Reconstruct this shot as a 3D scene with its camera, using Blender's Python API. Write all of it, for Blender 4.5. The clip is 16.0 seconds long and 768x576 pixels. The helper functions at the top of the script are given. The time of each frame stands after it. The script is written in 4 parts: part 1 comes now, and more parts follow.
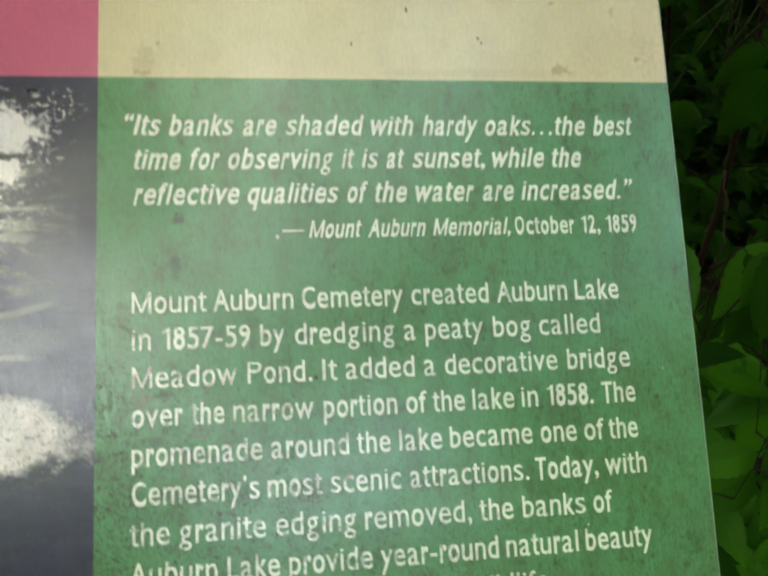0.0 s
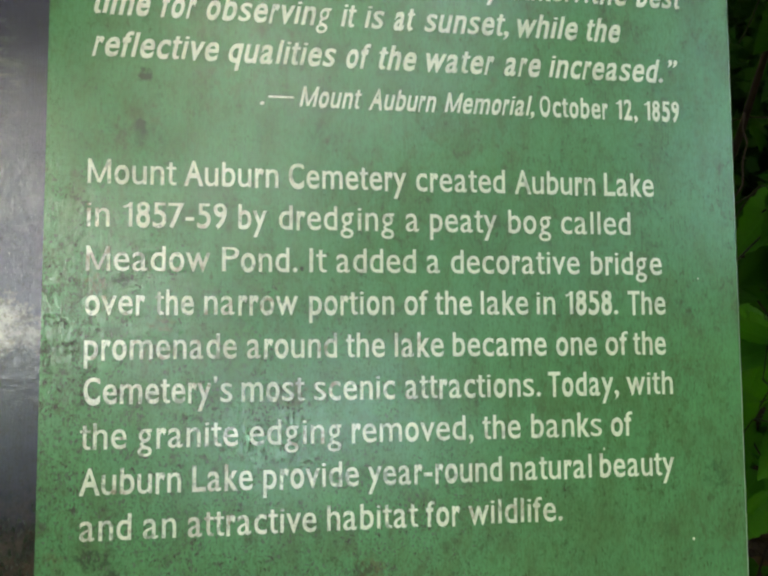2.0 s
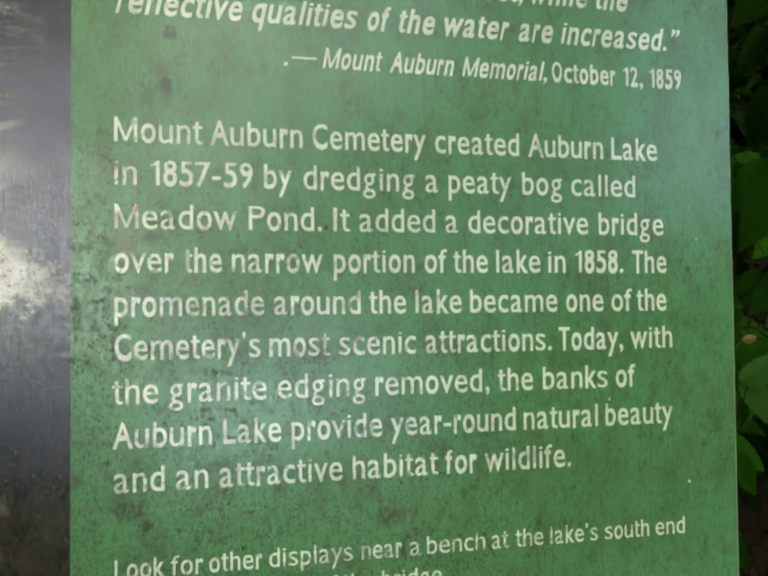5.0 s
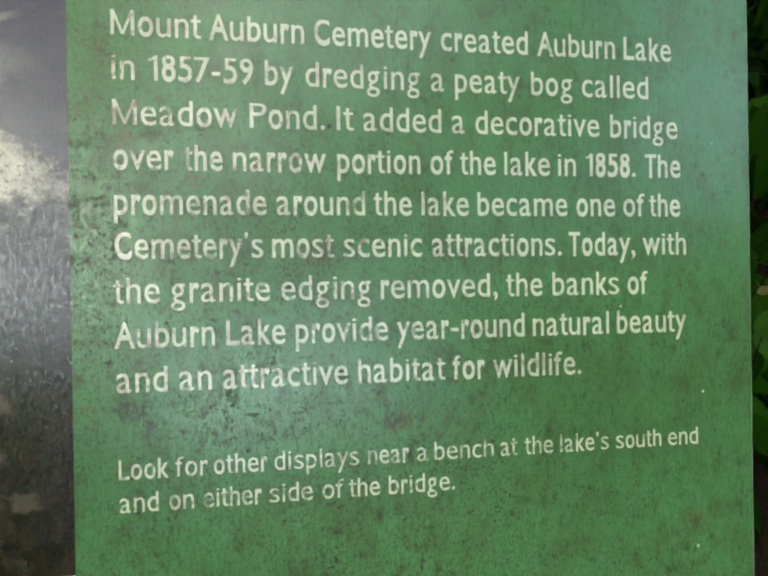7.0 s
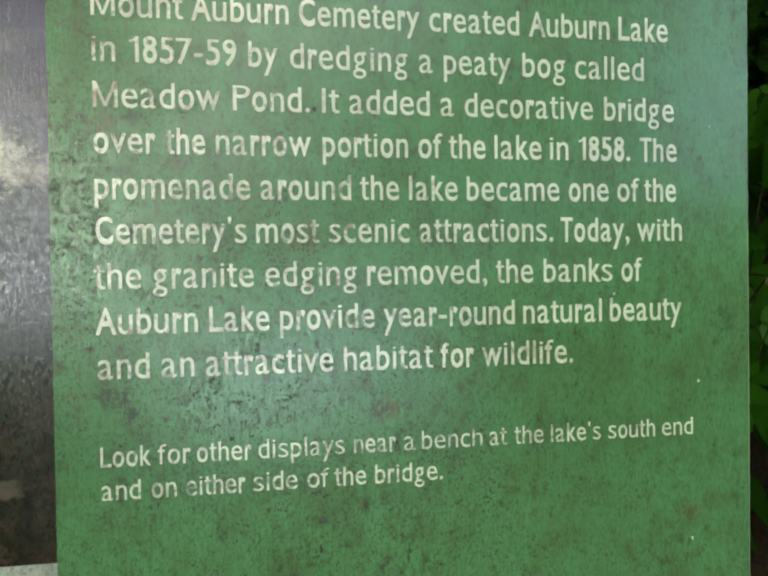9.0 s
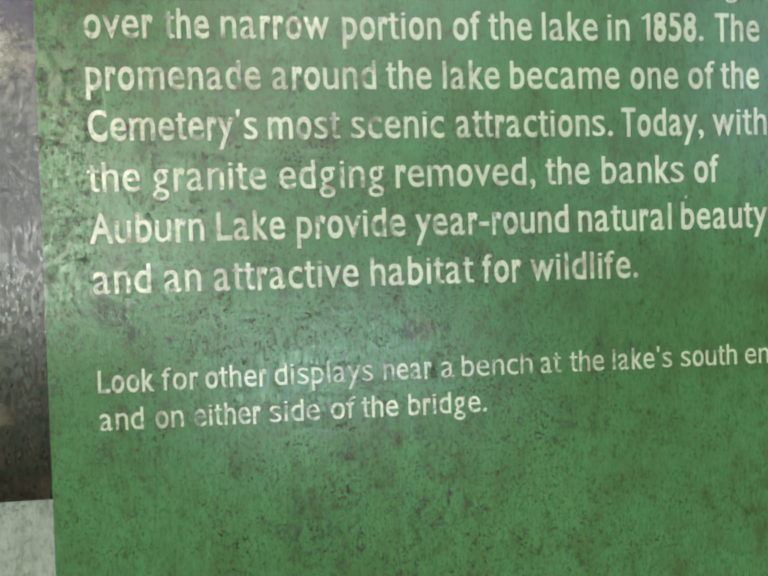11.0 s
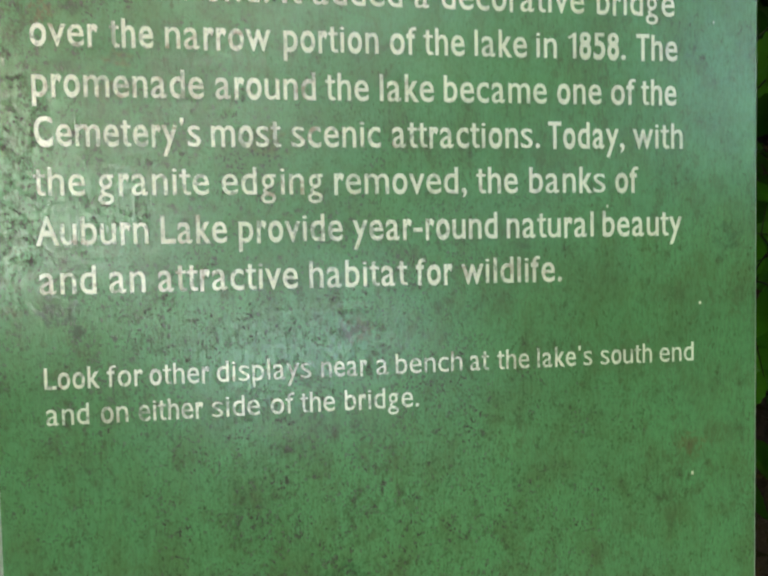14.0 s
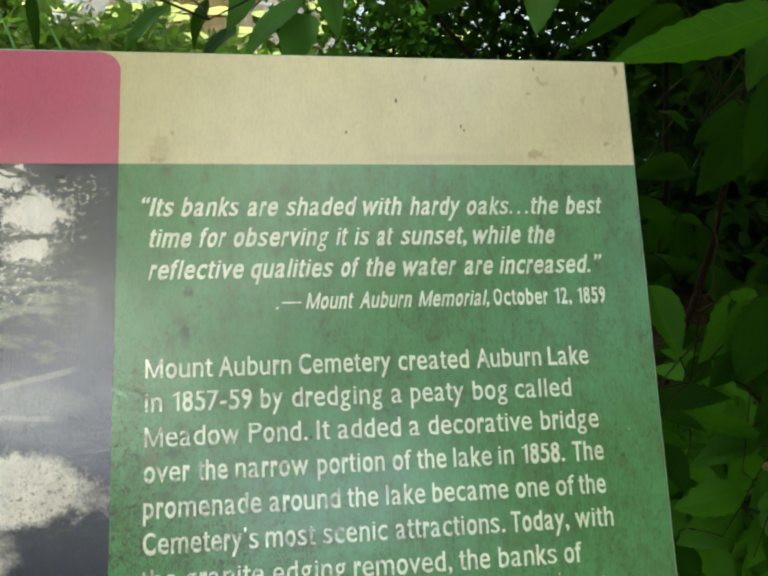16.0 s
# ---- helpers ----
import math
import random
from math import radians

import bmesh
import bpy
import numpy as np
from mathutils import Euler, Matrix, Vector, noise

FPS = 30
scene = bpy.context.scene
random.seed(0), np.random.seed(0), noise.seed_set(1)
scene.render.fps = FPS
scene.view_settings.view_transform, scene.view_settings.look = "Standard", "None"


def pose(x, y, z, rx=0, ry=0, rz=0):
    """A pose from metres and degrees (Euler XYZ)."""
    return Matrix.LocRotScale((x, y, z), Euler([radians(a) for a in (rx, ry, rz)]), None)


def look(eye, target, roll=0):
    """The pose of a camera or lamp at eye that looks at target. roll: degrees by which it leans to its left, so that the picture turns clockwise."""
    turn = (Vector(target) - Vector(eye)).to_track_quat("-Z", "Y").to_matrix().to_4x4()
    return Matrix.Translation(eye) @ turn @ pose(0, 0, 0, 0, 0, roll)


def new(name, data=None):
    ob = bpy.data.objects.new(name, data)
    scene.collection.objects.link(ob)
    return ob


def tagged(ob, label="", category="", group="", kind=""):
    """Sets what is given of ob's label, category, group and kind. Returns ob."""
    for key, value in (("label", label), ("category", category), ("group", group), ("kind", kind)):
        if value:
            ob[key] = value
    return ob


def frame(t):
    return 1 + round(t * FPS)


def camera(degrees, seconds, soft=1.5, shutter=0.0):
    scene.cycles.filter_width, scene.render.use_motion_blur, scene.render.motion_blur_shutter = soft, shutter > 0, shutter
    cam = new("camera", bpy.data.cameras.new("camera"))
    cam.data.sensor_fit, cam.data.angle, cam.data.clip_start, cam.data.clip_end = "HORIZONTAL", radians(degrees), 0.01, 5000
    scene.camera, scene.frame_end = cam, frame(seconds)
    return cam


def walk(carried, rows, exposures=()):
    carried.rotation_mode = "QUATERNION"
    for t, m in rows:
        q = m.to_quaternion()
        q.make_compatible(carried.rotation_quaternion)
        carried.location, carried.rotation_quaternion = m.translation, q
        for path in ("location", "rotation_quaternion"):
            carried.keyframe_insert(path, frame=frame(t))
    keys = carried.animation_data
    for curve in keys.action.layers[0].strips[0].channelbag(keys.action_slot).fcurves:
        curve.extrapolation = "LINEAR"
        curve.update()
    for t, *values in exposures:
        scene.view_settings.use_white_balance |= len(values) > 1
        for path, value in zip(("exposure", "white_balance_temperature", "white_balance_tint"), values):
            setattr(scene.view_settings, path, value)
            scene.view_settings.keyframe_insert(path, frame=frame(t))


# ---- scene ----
cam = camera(58.0, 16.0, soft=2.3, shutter=0.5)

# The board's own frame: x to the right, z up along its slope, y into it; its zero is the upper left corner of the green column.
LEAN_BACK, HEIGHT = 45.0, 0.95
BOARD = pose(0, 0, HEIGHT, -LEAN_BACK, 0, 0)
# seconds, eye in the board's frame, yaw, pitch, roll
PATH = [
    (0, 0.06777, -0.24943, -0.11449, -7.580, 7.733, -2.698),
    (0.5, 0.07880, -0.23717, -0.12587, -5.986, 5.597, -0.271),
    (1, 0.07594, -0.22932, -0.12970, -5.462, 4.324, 0.505),
    (1.5, 0.07817, -0.22255, -0.13145, -5.802, 4.526, -0.605),
    (2, 0.07069, -0.21331, -0.13151, -7.974, 3.703, -0.269),
    (2.5, 0.05329, -0.20872, -0.12528, -11.216, 2.850, -0.378),
    (3, 0.04178, -0.21512, -0.12142, -12.342, 2.372, -0.578),
    (3.2, 0.04573, -0.22017, -0.12302, -11.850, 2.258, -0.739),
    (5.3, 0.04935, -0.21388, -0.14232, -11.471, 1.311, -0.526),
    (5.5, 0.04940, -0.21146, -0.14807, -11.466, 1.357, -0.722),
    (6, 0.04988, -0.21157, -0.15791, -11.288, 0.624, -0.992),
    (6.5, 0.05206, -0.21087, -0.16365, -10.927, -0.243, -0.224),
    (7, 0.05181, -0.21232, -0.16074, -10.592, -0.214, -0.888),
    (7.5, 0.05127, -0.20794, -0.16327, -10.559, -0.413, -0.925),
    (8, 0.05442, -0.20913, -0.16276, -10.507, -0.483, -0.387),
    (8.2, 0.05697, -0.20942, -0.16167, -10.266, -1.108, -0.396),
    (10.5, 0.06270, -0.20560, -0.17188, -8.748, -0.336, -1.638),
    (10.7, 0.06680, -0.19734, -0.18063, -6.437, -0.702, -1.683),
    (11, 0.06730, -0.18355, -0.18763, -5.944, -1.223, -1.696),
    (11.5, 0.07656, -0.18572, -0.19035, -5.979, -1.219, -2.014),
    (12, 0.07779, -0.18973, -0.18880, -7.841, -2.491, -1.160),
    (12.5, 0.07665, -0.19177, -0.18653, -8.481, -2.721, -1.012),
    (13, 0.07388, -0.19270, -0.18666, -9.086, -2.764, -1.002),
    (13.5, 0.07626, -0.19318, -0.18578, -8.970, -2.727, -1.362),
    (14, 0.07433, -0.19460, -0.18289, -8.650, -2.496, -1.144),
    (14.2, 0.08098, -0.20074, -0.17271, -6.922, -2.018, -1.156),
    (14.5, 0.07132, -0.21797, -0.14302, -8.036, 3.606, -0.852),
    (14.8, 0.06988, -0.23583, -0.11475, -6.909, 7.450, -0.736),
    (15, 0.06585, -0.24808, -0.09784, -6.698, 8.434, -0.700),
    (15.2, 0.06780, -0.25977, -0.09408, -6.261, 9.882, -1.335),
    (15.5, 0.06931, -0.26942, -0.09285, -6.678, 9.496, -1.908),
    (16, 0.07153, -0.27889, -0.10026, -7.106, 9.531, -2.288),
]
walk(cam, [(t, BOARD @ pose(x, y, z, 90 + pitch, 0, yaw) @ pose(0, 0, 0, 0, 0, roll)) for t, x, y, z, yaw, pitch, roll in PATH],
     exposures=((0.0, 3.62, 6700, -10), (1.5, 3.54, 6700, -10), (3.0, 3.47, 6700, -10), (14.0, 3.51, 6700, -10), (14.6, 3.78, 6700, -10), (15.2, 3.70, 6700, -10), (16.0, 3.52, 6700, -10)))

# ---------------------------------------------------------------- sky, sun
SUN_EL, SUN_AZ = radians(61), radians(-105)  # azimuth from +y towards +x
world = bpy.data.worlds.new("sky")
scene.world = world
world.use_nodes = True
wt = world.node_tree
sky = wt.nodes.new("ShaderNodeTexSky")
sky.sky_type, sky.sun_disc = "NISHITA", False
sky.sun_elevation, sky.sun_rotation = SUN_EL, SUN_AZ
sky.air_density, sky.dust_density = 1.0, 7.5
sky.ozone_density = 0.6
wt.links.new(sky.outputs[0], wt.nodes["Background"].inputs[0])
wt.nodes["Background"].inputs[1].default_value = 0.12
sun = new("sun", bpy.data.lights.new("sun", "SUN"))
sun.data.energy, sun.data.angle, sun.data.color = 2.6, radians(0.53), (1.0, 0.94, 0.84)
sun.matrix_world = look((0, 0, 30), (-30 * math.sin(SUN_AZ) * math.cos(SUN_EL), -30 * math.cos(SUN_AZ) * math.cos(SUN_EL), 30 - 30 * math.sin(SUN_EL)))


# ---------------------------------------------------------------- node helpers
class Nodes:
    """A short way to write a node tree."""

    def __init__(self, name):
        self.mat = bpy.data.materials.new(name)
        self.mat.use_nodes = True
        self.t = self.mat.node_tree
        self.bsdf = self.t.nodes["Principled BSDF"]
        self.out = self.t.nodes["Material Output"]

    def add(self, kind):
        return self.t.nodes.new(kind)

    def put(self, value, socket):
        if hasattr(value, "is_output"):
            self.t.links.new(value, socket)
        else:
            socket.default_value = value

    def math(self, op, a, b=0.0, c=0.0, clamp=False):
        n = self.add("ShaderNodeMath")
        n.operation, n.use_clamp = op, clamp
        for value, socket in zip((a, b, c), n.inputs):
            self.put(value, socket)
        return n.outputs[0]

    def ramp(self, x, lo, hi, a=0.0, b=1.0):
        n = self.add("ShaderNodeMapRange")
        n.interpolation_type = "SMOOTHSTEP"
        for value, socket in zip((x, lo, hi, a, b), n.inputs):
            self.put(value, socket)
        return n.outputs[0]

    def mix(self, f, a, b):
        n = self.add("ShaderNodeMix")
        n.data_type = "RGBA"
        self.put(f, n.inputs[0])
        self.put((*a, 1) if isinstance(a, tuple) else a, n.inputs[6])
        self.put((*b, 1) if isinstance(b, tuple) else b, n.inputs[7])
        return n.outputs[2]

    def coord(self, scale=(1, 1, 1), kind="Object", off=(0, 0, 0)):
        tc, m = self.add("ShaderNodeTexCoord"), self.add("ShaderNodeMapping")
        self.t.links.new(tc.outputs[kind], m.inputs[0])
        m.inputs["Location"].default_value, m.inputs["Scale"].default_value = off, scale
        return m.outputs[0]

    def noise(self, scale, detail=2.0, rough=0.5, at=None, warp=0.0):
        n = self.add("ShaderNodeTexNoise")
        if at is not None:
            self.t.links.new(at, n.inputs["Vector"])
        n.inputs["Scale"].default_value, n.inputs["Detail"].default_value = scale, detail
        n.inputs["Roughness"].default_value, n.inputs["Distortion"].default_value = rough, warp
        return n.outputs[0]

    def bump(self, height, strength, distance, under=None):
        n = self.add("ShaderNodeBump")
        n.inputs["Strength"].default_value, n.inputs["Distance"].default_value = strength, distance
        self.t.links.new(height, n.inputs["Height"])
        if under is not None:
            self.t.links.new(under, n.inputs["Normal"])
        return n.outputs[0]

    def done(self, colour, rough, normal=None, **more):
        self.put((*colour, 1) if isinstance(colour, tuple) else colour, self.bsdf.inputs["Base Color"])
        self.put(rough, self.bsdf.inputs["Roughness"])
        if normal is not None:
            self.t.links.new(normal, self.bsdf.inputs["Normal"])
        for key, value in more.items():
            self.put(value, self.bsdf.inputs[key.replace("_", " ")])
        return self.mat


# ---------------------------------------------------------------- materials of the board
def weathered(n, colour, dirt=(0.030, 0.023, 0.012), amount=1.0, fade=(0.094, 0.134, 0.048), smears=1.0, marks=(), chips=None):
    """Outdoor print under a scratched clear skin: a blotchy film, specks of mildew, brown smears, fine upright brushing.
    marks: single stains, each (x, z, half width, half height, strength, colour)."""
    at = n.coord()
    film = n.noise(1.0, 4, 0.62, n.coord((80, 1, 50)))
    colour = n.mix(n.math("MULTIPLY", n.ramp(film, 0.42, 0.68), 0.42 * amount), colour, fade)
    wide = n.noise(17, 3, 0.55, n.coord(off=(1, 4, 2)))
    colour = n.mix(n.math("MULTIPLY", n.ramp(wide, 0.45, 0.70), 0.16 * amount), colour, tuple(0.55 * v for v in fade))
    streak = n.noise(1.0, 4, 0.7, n.coord((700, 1, 95)))
    colour = n.mix(n.math("MULTIPLY", n.ramp(streak, 0.42, 0.78), 0.22 * amount), colour, tuple(0.5 * v for v in fade))
    mould = n.math("MULTIPLY", n.ramp(n.noise(165, 5, 0.75, n.coord((1.15, 1, 0.7), off=(8, 2, 3)), 0.4), 0.49, 0.62), n.ramp(n.noise(34, 3, 0.6, n.coord(off=(2, 9, 6))), 0.38, 0.62, 0.25, 1.0))
    colour = n.mix(n.math("MULTIPLY", mould, 0.46 * amount * smears), colour, (0.090, 0.104, 0.050))
    moss = n.math("MULTIPLY", n.ramp(n.noise(330, 4, 0.75, n.coord((1.0, 1, 0.75), off=(1, 7, 8))), 0.53, 0.68), n.ramp(n.noise(60, 3, 0.6, n.coord(off=(4, 4, 1))), 0.42, 0.62))
    colour = n.mix(n.math("MULTIPLY", moss, 0.38 * amount * smears), colour, (0.052, 0.060, 0.026))
    dash = n.math("MULTIPLY", n.ramp(n.noise(1.0, 3, 0.62, n.coord((820, 1, 400), off=(0.9, 0, 0.2))), 0.575, 0.635), n.ramp(n.noise(75, 4, 0.65, n.coord(off=(3, 8, 5))), 0.44, 0.64, 0.06, 0.85))
    colour = n.mix(n.math("MULTIPLY", dash, 0.70 * amount * smears), colour, (0.056, 0.056, 0.024))
    hair = n.noise(1.0, 4, 0.72, n.coord((1250, 1, 420), off=(0.4, 0, 0.6)))
    colour = n.mix(n.math("MULTIPLY", n.ramp(hair, 0.46, 0.66), 0.30 * amount * amount), colour, (0.066, 0.070, 0.026))
    colour = n.mix(n.math("MULTIPLY", n.ramp(hair, 0.46, 0.30), 0.16 * amount * amount), colour, (0.19, 0.30, 0.12))
    # where the mildew settles: a wide slanting drift over the lower left of the text
    sep = n.add("ShaderNodeSeparateXYZ")
    n.t.links.new(at, sep.inputs[0])
    x, z = sep.outputs[0], sep.outputs[2]
    across = n.math("ADD", n.math("MULTIPLY", x, 0.62), n.math("ADD", n.math("MULTIPLY", z, 0.78), 0.118))
    drift = n.ramp(n.math("ABSOLUTE", across), 0.02, 0.125, 1.0, 0.12)
    drift = n.math("MULTIPLY", drift, n.ramp(x, 0.08, 0.24, 1.0, 0.40))
    near = n.ramp(n.math("ADD", n.math("ABSOLUTE", n.math("SUBTRACT", x, 0.005)), n.math("MULTIPLY", n.math("ABSOLUTE", n.math("ADD", z, 0.150)), 0.7)), 0.015, 0.085, 1.10, 0.0)
    lot = n.math("ADD", n.math("MULTIPLY", n.noise(52, 4, 0.7, at), 1.0), n.math("MULTIPLY", n.math("MAXIMUM", drift, near), 0.39))
    speck = n.noise(1150, 2, 0.55, n.coord((1.1, 1, 0.85)))
    specks = n.math("MULTIPLY", n.ramp(speck, 0.56, 0.66), n.math("MULTIPLY", n.ramp(lot, 0.58, 0.92), n.ramp(n.noise(120, 3, 0.6, n.coord(off=(2, 6, 4))), 0.42, 0.60, 0.25, 1.0)), clamp=True)
    crumb = n.math("MULTIPLY", n.ramp(n.noise(480, 4, 0.68, at), 0.60, 0.70), n.ramp(lot, 0.58, 0.86, 0.03, 0.95), clamp=True)
    clot = n.math("MULTIPLY", n.ramp(n.noise(300, 5, 0.76, n.coord((1, 1, 0.8), off=(6, 1, 9))), 0.535, 0.62), n.ramp(n.math("ADD", n.math("MAXIMUM", near, n.math("MULTIPLY", drift, 0.85)), n.math("MULTIPLY", n.math("SUBTRACT", n.noise(85, 4, 0.65, n.coord(off=(1, 6, 3))), 0.5), 2.2)), 0.62, 1.20, 0.0, 0.95), clamp=True)
    crumb = n.math("MAXIMUM", crumb, clot)
    where = n.ramp(n.noise(46, 4, 0.66, n.coord(off=(7, 3, 1))), 0.42, 0.60)
    smear = n.math("MULTIPLY", n.ramp(n.noise(230, 5, 0.74, n.coord((1.1, 1, 0.65), off=(3, 1, 2))), 0.49, 0.74), where)
    colour = n.mix(n.math("MULTIPLY", smear, 0.8 * smears, clamp=True), colour, (0.056, 0.052, 0.024))
    broken = n.ramp(n.noise(620, 3, 0.68, n.coord((1, 1, 0.8), off=(2, 3, 9))), 0.42, 0.56, 0.22, 1.0)
    rag = n.math("MULTIPLY", n.math("SUBTRACT", n.noise(420, 3, 0.6, at), 0.5), 2.6)
    for mx, mz, hw, hh, strength, tint in marks:
        dx = n.math("DIVIDE", n.math("SUBTRACT", x, mx), hw)
        dz = n.math("DIVIDE", n.math("SUBTRACT", z, mz), hh)
        d = n.math("ADD", n.math("SQRT", n.math("ADD", n.math("MULTIPLY", dx, dx), n.math("MULTIPLY", dz, dz))), rag)
        edge = n.math("MULTIPLY", n.ramp(d, 1.15, 0.45), strength)
        colour = n.mix(n.math("MULTIPLY", edge, broken) if hw > 0.0028 and smears > 0.9 else edge, colour, tint)
    if chips:
        worn = n.math("MULTIPLY", n.ramp(n.noise(310, 4, 0.65, n.coord((1, 1, 0.8), off=(4.6, 8, 3.2))), 0.54, 0.62), n.ramp(n.math("ADD", lot, n.math("MULTIPLY", n.noise(70, 3, 0.6, n.coord(off=(9, 2, 5))), 0.35)), 0.74, 1.05, 0.04, 0.62))
        colour = n.mix(worn, colour, chips)
        stain = n.math("MULTIPLY", n.ramp(n.noise(100, 4, 0.66, n.coord(off=(2.4, 5, 7.7))), 0.545, 0.65), n.ramp(n.noise(520, 3, 0.62, n.coord(off=(6, 2, 2))), 0.40, 0.58, 0.25, 1.0))
        stain = n.math("MULTIPLY", stain, n.ramp(lot, 0.52, 0.85, 0.25, 0.75))
        colour = n.mix(stain, colour, (0.27, 0.175, 0.095))
    # single spores: small round dots of uneven size, thick in the drift and sparse elsewhere
    dots = n.add("ShaderNodeTexVoronoi")
    wander = n.add("ShaderNodeTexNoise")
    n.t.links.new(at, wander.inputs["Vector"])
    wander.inputs["Scale"].default_value, wander.inputs["Detail"].default_value = 700, 2
    bend = n.add("ShaderNodeVectorMath")
    bend.operation = "MULTIPLY_ADD"
    n.t.links.new(wander.outputs["Color"], bend.inputs[0])
    bend.inputs[1].default_value = (0.0017, 0.0, 0.0017)
    n.t.links.new(n.coord((1.0, 0.0, 0.85)), bend.inputs[2])
    n.t.links.new(bend.outputs[0], dots.inputs["Vector"])
    dots.inputs["Scale"].default_value = 880
    pick = n.add("ShaderNodeSeparateColor")
    n.t.links.new(dots.outputs["Color"], pick.inputs[0])
    size = n.ramp(n.math("ADD", pick.outputs[0], n.math("MULTIPLY", n.math("ADD", lot, n.math("MULTIPLY", n.math("SUBTRACT", n.noise(150, 3, 0.6, n.coord(off=(5, 5, 2))), 0.5), 1.3)), 0.80)), 0.93, 1.55, -0.1, 0.42)
    spore = n.math("MULTIPLY", n.ramp(n.math("SUBTRACT", size, dots.outputs["Distance"]), -0.04, 0.08), n.math("MULTIPLY", n.ramp(pick.outputs[1], 0.0, 1.0, 0.12, 0.80), n.ramp(lot, 0.52, 0.95, 0.05, 0.9)))
    grime = n.math("MULTIPLY", n.math("MAXIMUM", n.math("MAXIMUM", specks, crumb), spore), 0.95 * amount, clamp=True)
    colour = n.mix(grime, colour, dirt)
    brush = n.noise(1.0, 2, 0.6, n.coord((1500, 1, 150)))
    grain = n.noise(1.0, 2, 0.6, n.coord((420, 1, 300)))
    skin = n.bump(brush, 0.40, 0.00010)
    skin = n.bump(grain, 0.30, 0.00015, skin)
    skin = n.bump(grime, 0.14, 0.0002, skin)
    rough = n.math("ADD", n.math("ADD", 0.105, n.math("MULTIPLY", brush, 0.12)), n.math("MULTIPLY", n.math("MAXIMUM", grime, n.math("MULTIPLY", smear, 0.4 * smears)), 0.22), clamp=True)
    fibre = n.ramp(n.noise(1.0, 4, 0.70, n.coord((1000, 1, 420), off=(0.3, 0, 0.7))), 0.36, 0.64, 0.42, 1.38)
    return n.done(colour, rough, skin, Specular_IOR_Level=n.math("MULTIPLY", n.math("SUBTRACT", 0.90, n.math("MULTIPLY", grime, 0.65)), fibre))


def plain_print(name, colour, **more):
    n = Nodes(name)
    return weathered(n, n.mix(n.noise(9, 2, 0.5, n.coord()), colour, tuple(0.88 * v for v in colour)), **more)


TEA = (0.30, 0.165, 0.075)
DARK, RUST, MOSS = (0.030, 0.028, 0.020), (0.14, 0.085, 0.042), (0.035, 0.070, 0.030)
PALE, WORN = (0.80, 0.80, 0.60), (0.26, 0.16, 0.10)
green_print = plain_print("green print", (0.125, 0.304, 0.124), marks=(
    (0.0278, -0.0536, 0.0020, 0.0022, 0.80, DARK), (0.0270, -0.0690, 0.0016, 0.0030, 0.70, DARK), (0.0752, -0.1118, 0.0006, 0.0007, 1.0, DARK), (0.0339, -0.1287, 0.0040, 0.0024, 0.55, RUST), (0.0143, -0.1170, 0.0040, 0.0040, 0.60, RUST), (0.0170, -0.1965, 0.0060, 0.0036, 0.60, DARK),
    (0.0310, -0.1367, 0.0050, 0.0030, 0.50, RUST), (0.0963, -0.2030, 0.0060, 0.0040, 0.50, RUST), (0.0720, -0.1500, 0.0060, 0.0050, 0.40, RUST), (0.2110, -0.1779, 0.0050, 0.0050, 0.35, DARK), (0.1984, -0.2414, 0.0050, 0.0040, 0.40, RUST),
    (0.2015, -0.1984, 0.0006, 0.0008, 1.0, PALE), (0.1990, -0.2510, 0.0004, 0.0007, 0.9, PALE), (0.2060, -0.1140, 0.0004, 0.0005, 0.8, PALE), (0.1715, -0.1689, 0.0004, 0.0006, 0.8, PALE),
    (0.0266, -0.0712, 0.0028, 0.0050, 0.45, MOSS), (0.1865, -0.0110, 0.0022, 0.0150, 0.18, MOSS),
    (0.0211, -0.2012, 0.0022, 0.0026, 0.70, DARK), (0.0050, -0.1955, 0.0030, 0.0026, 0.35, RUST), (0.0915, -0.2742, 0.0060, 0.0050, 0.55, MOSS),
    (0.0930, -0.2030, 0.0040, 0.0030, 0.45, DARK), (0.0230, -0.1160, 0.0024, 0.0020, 0.35, DARK), (0.0200, -0.1300, 0.0026, 0.0020, 0.35, DARK)))
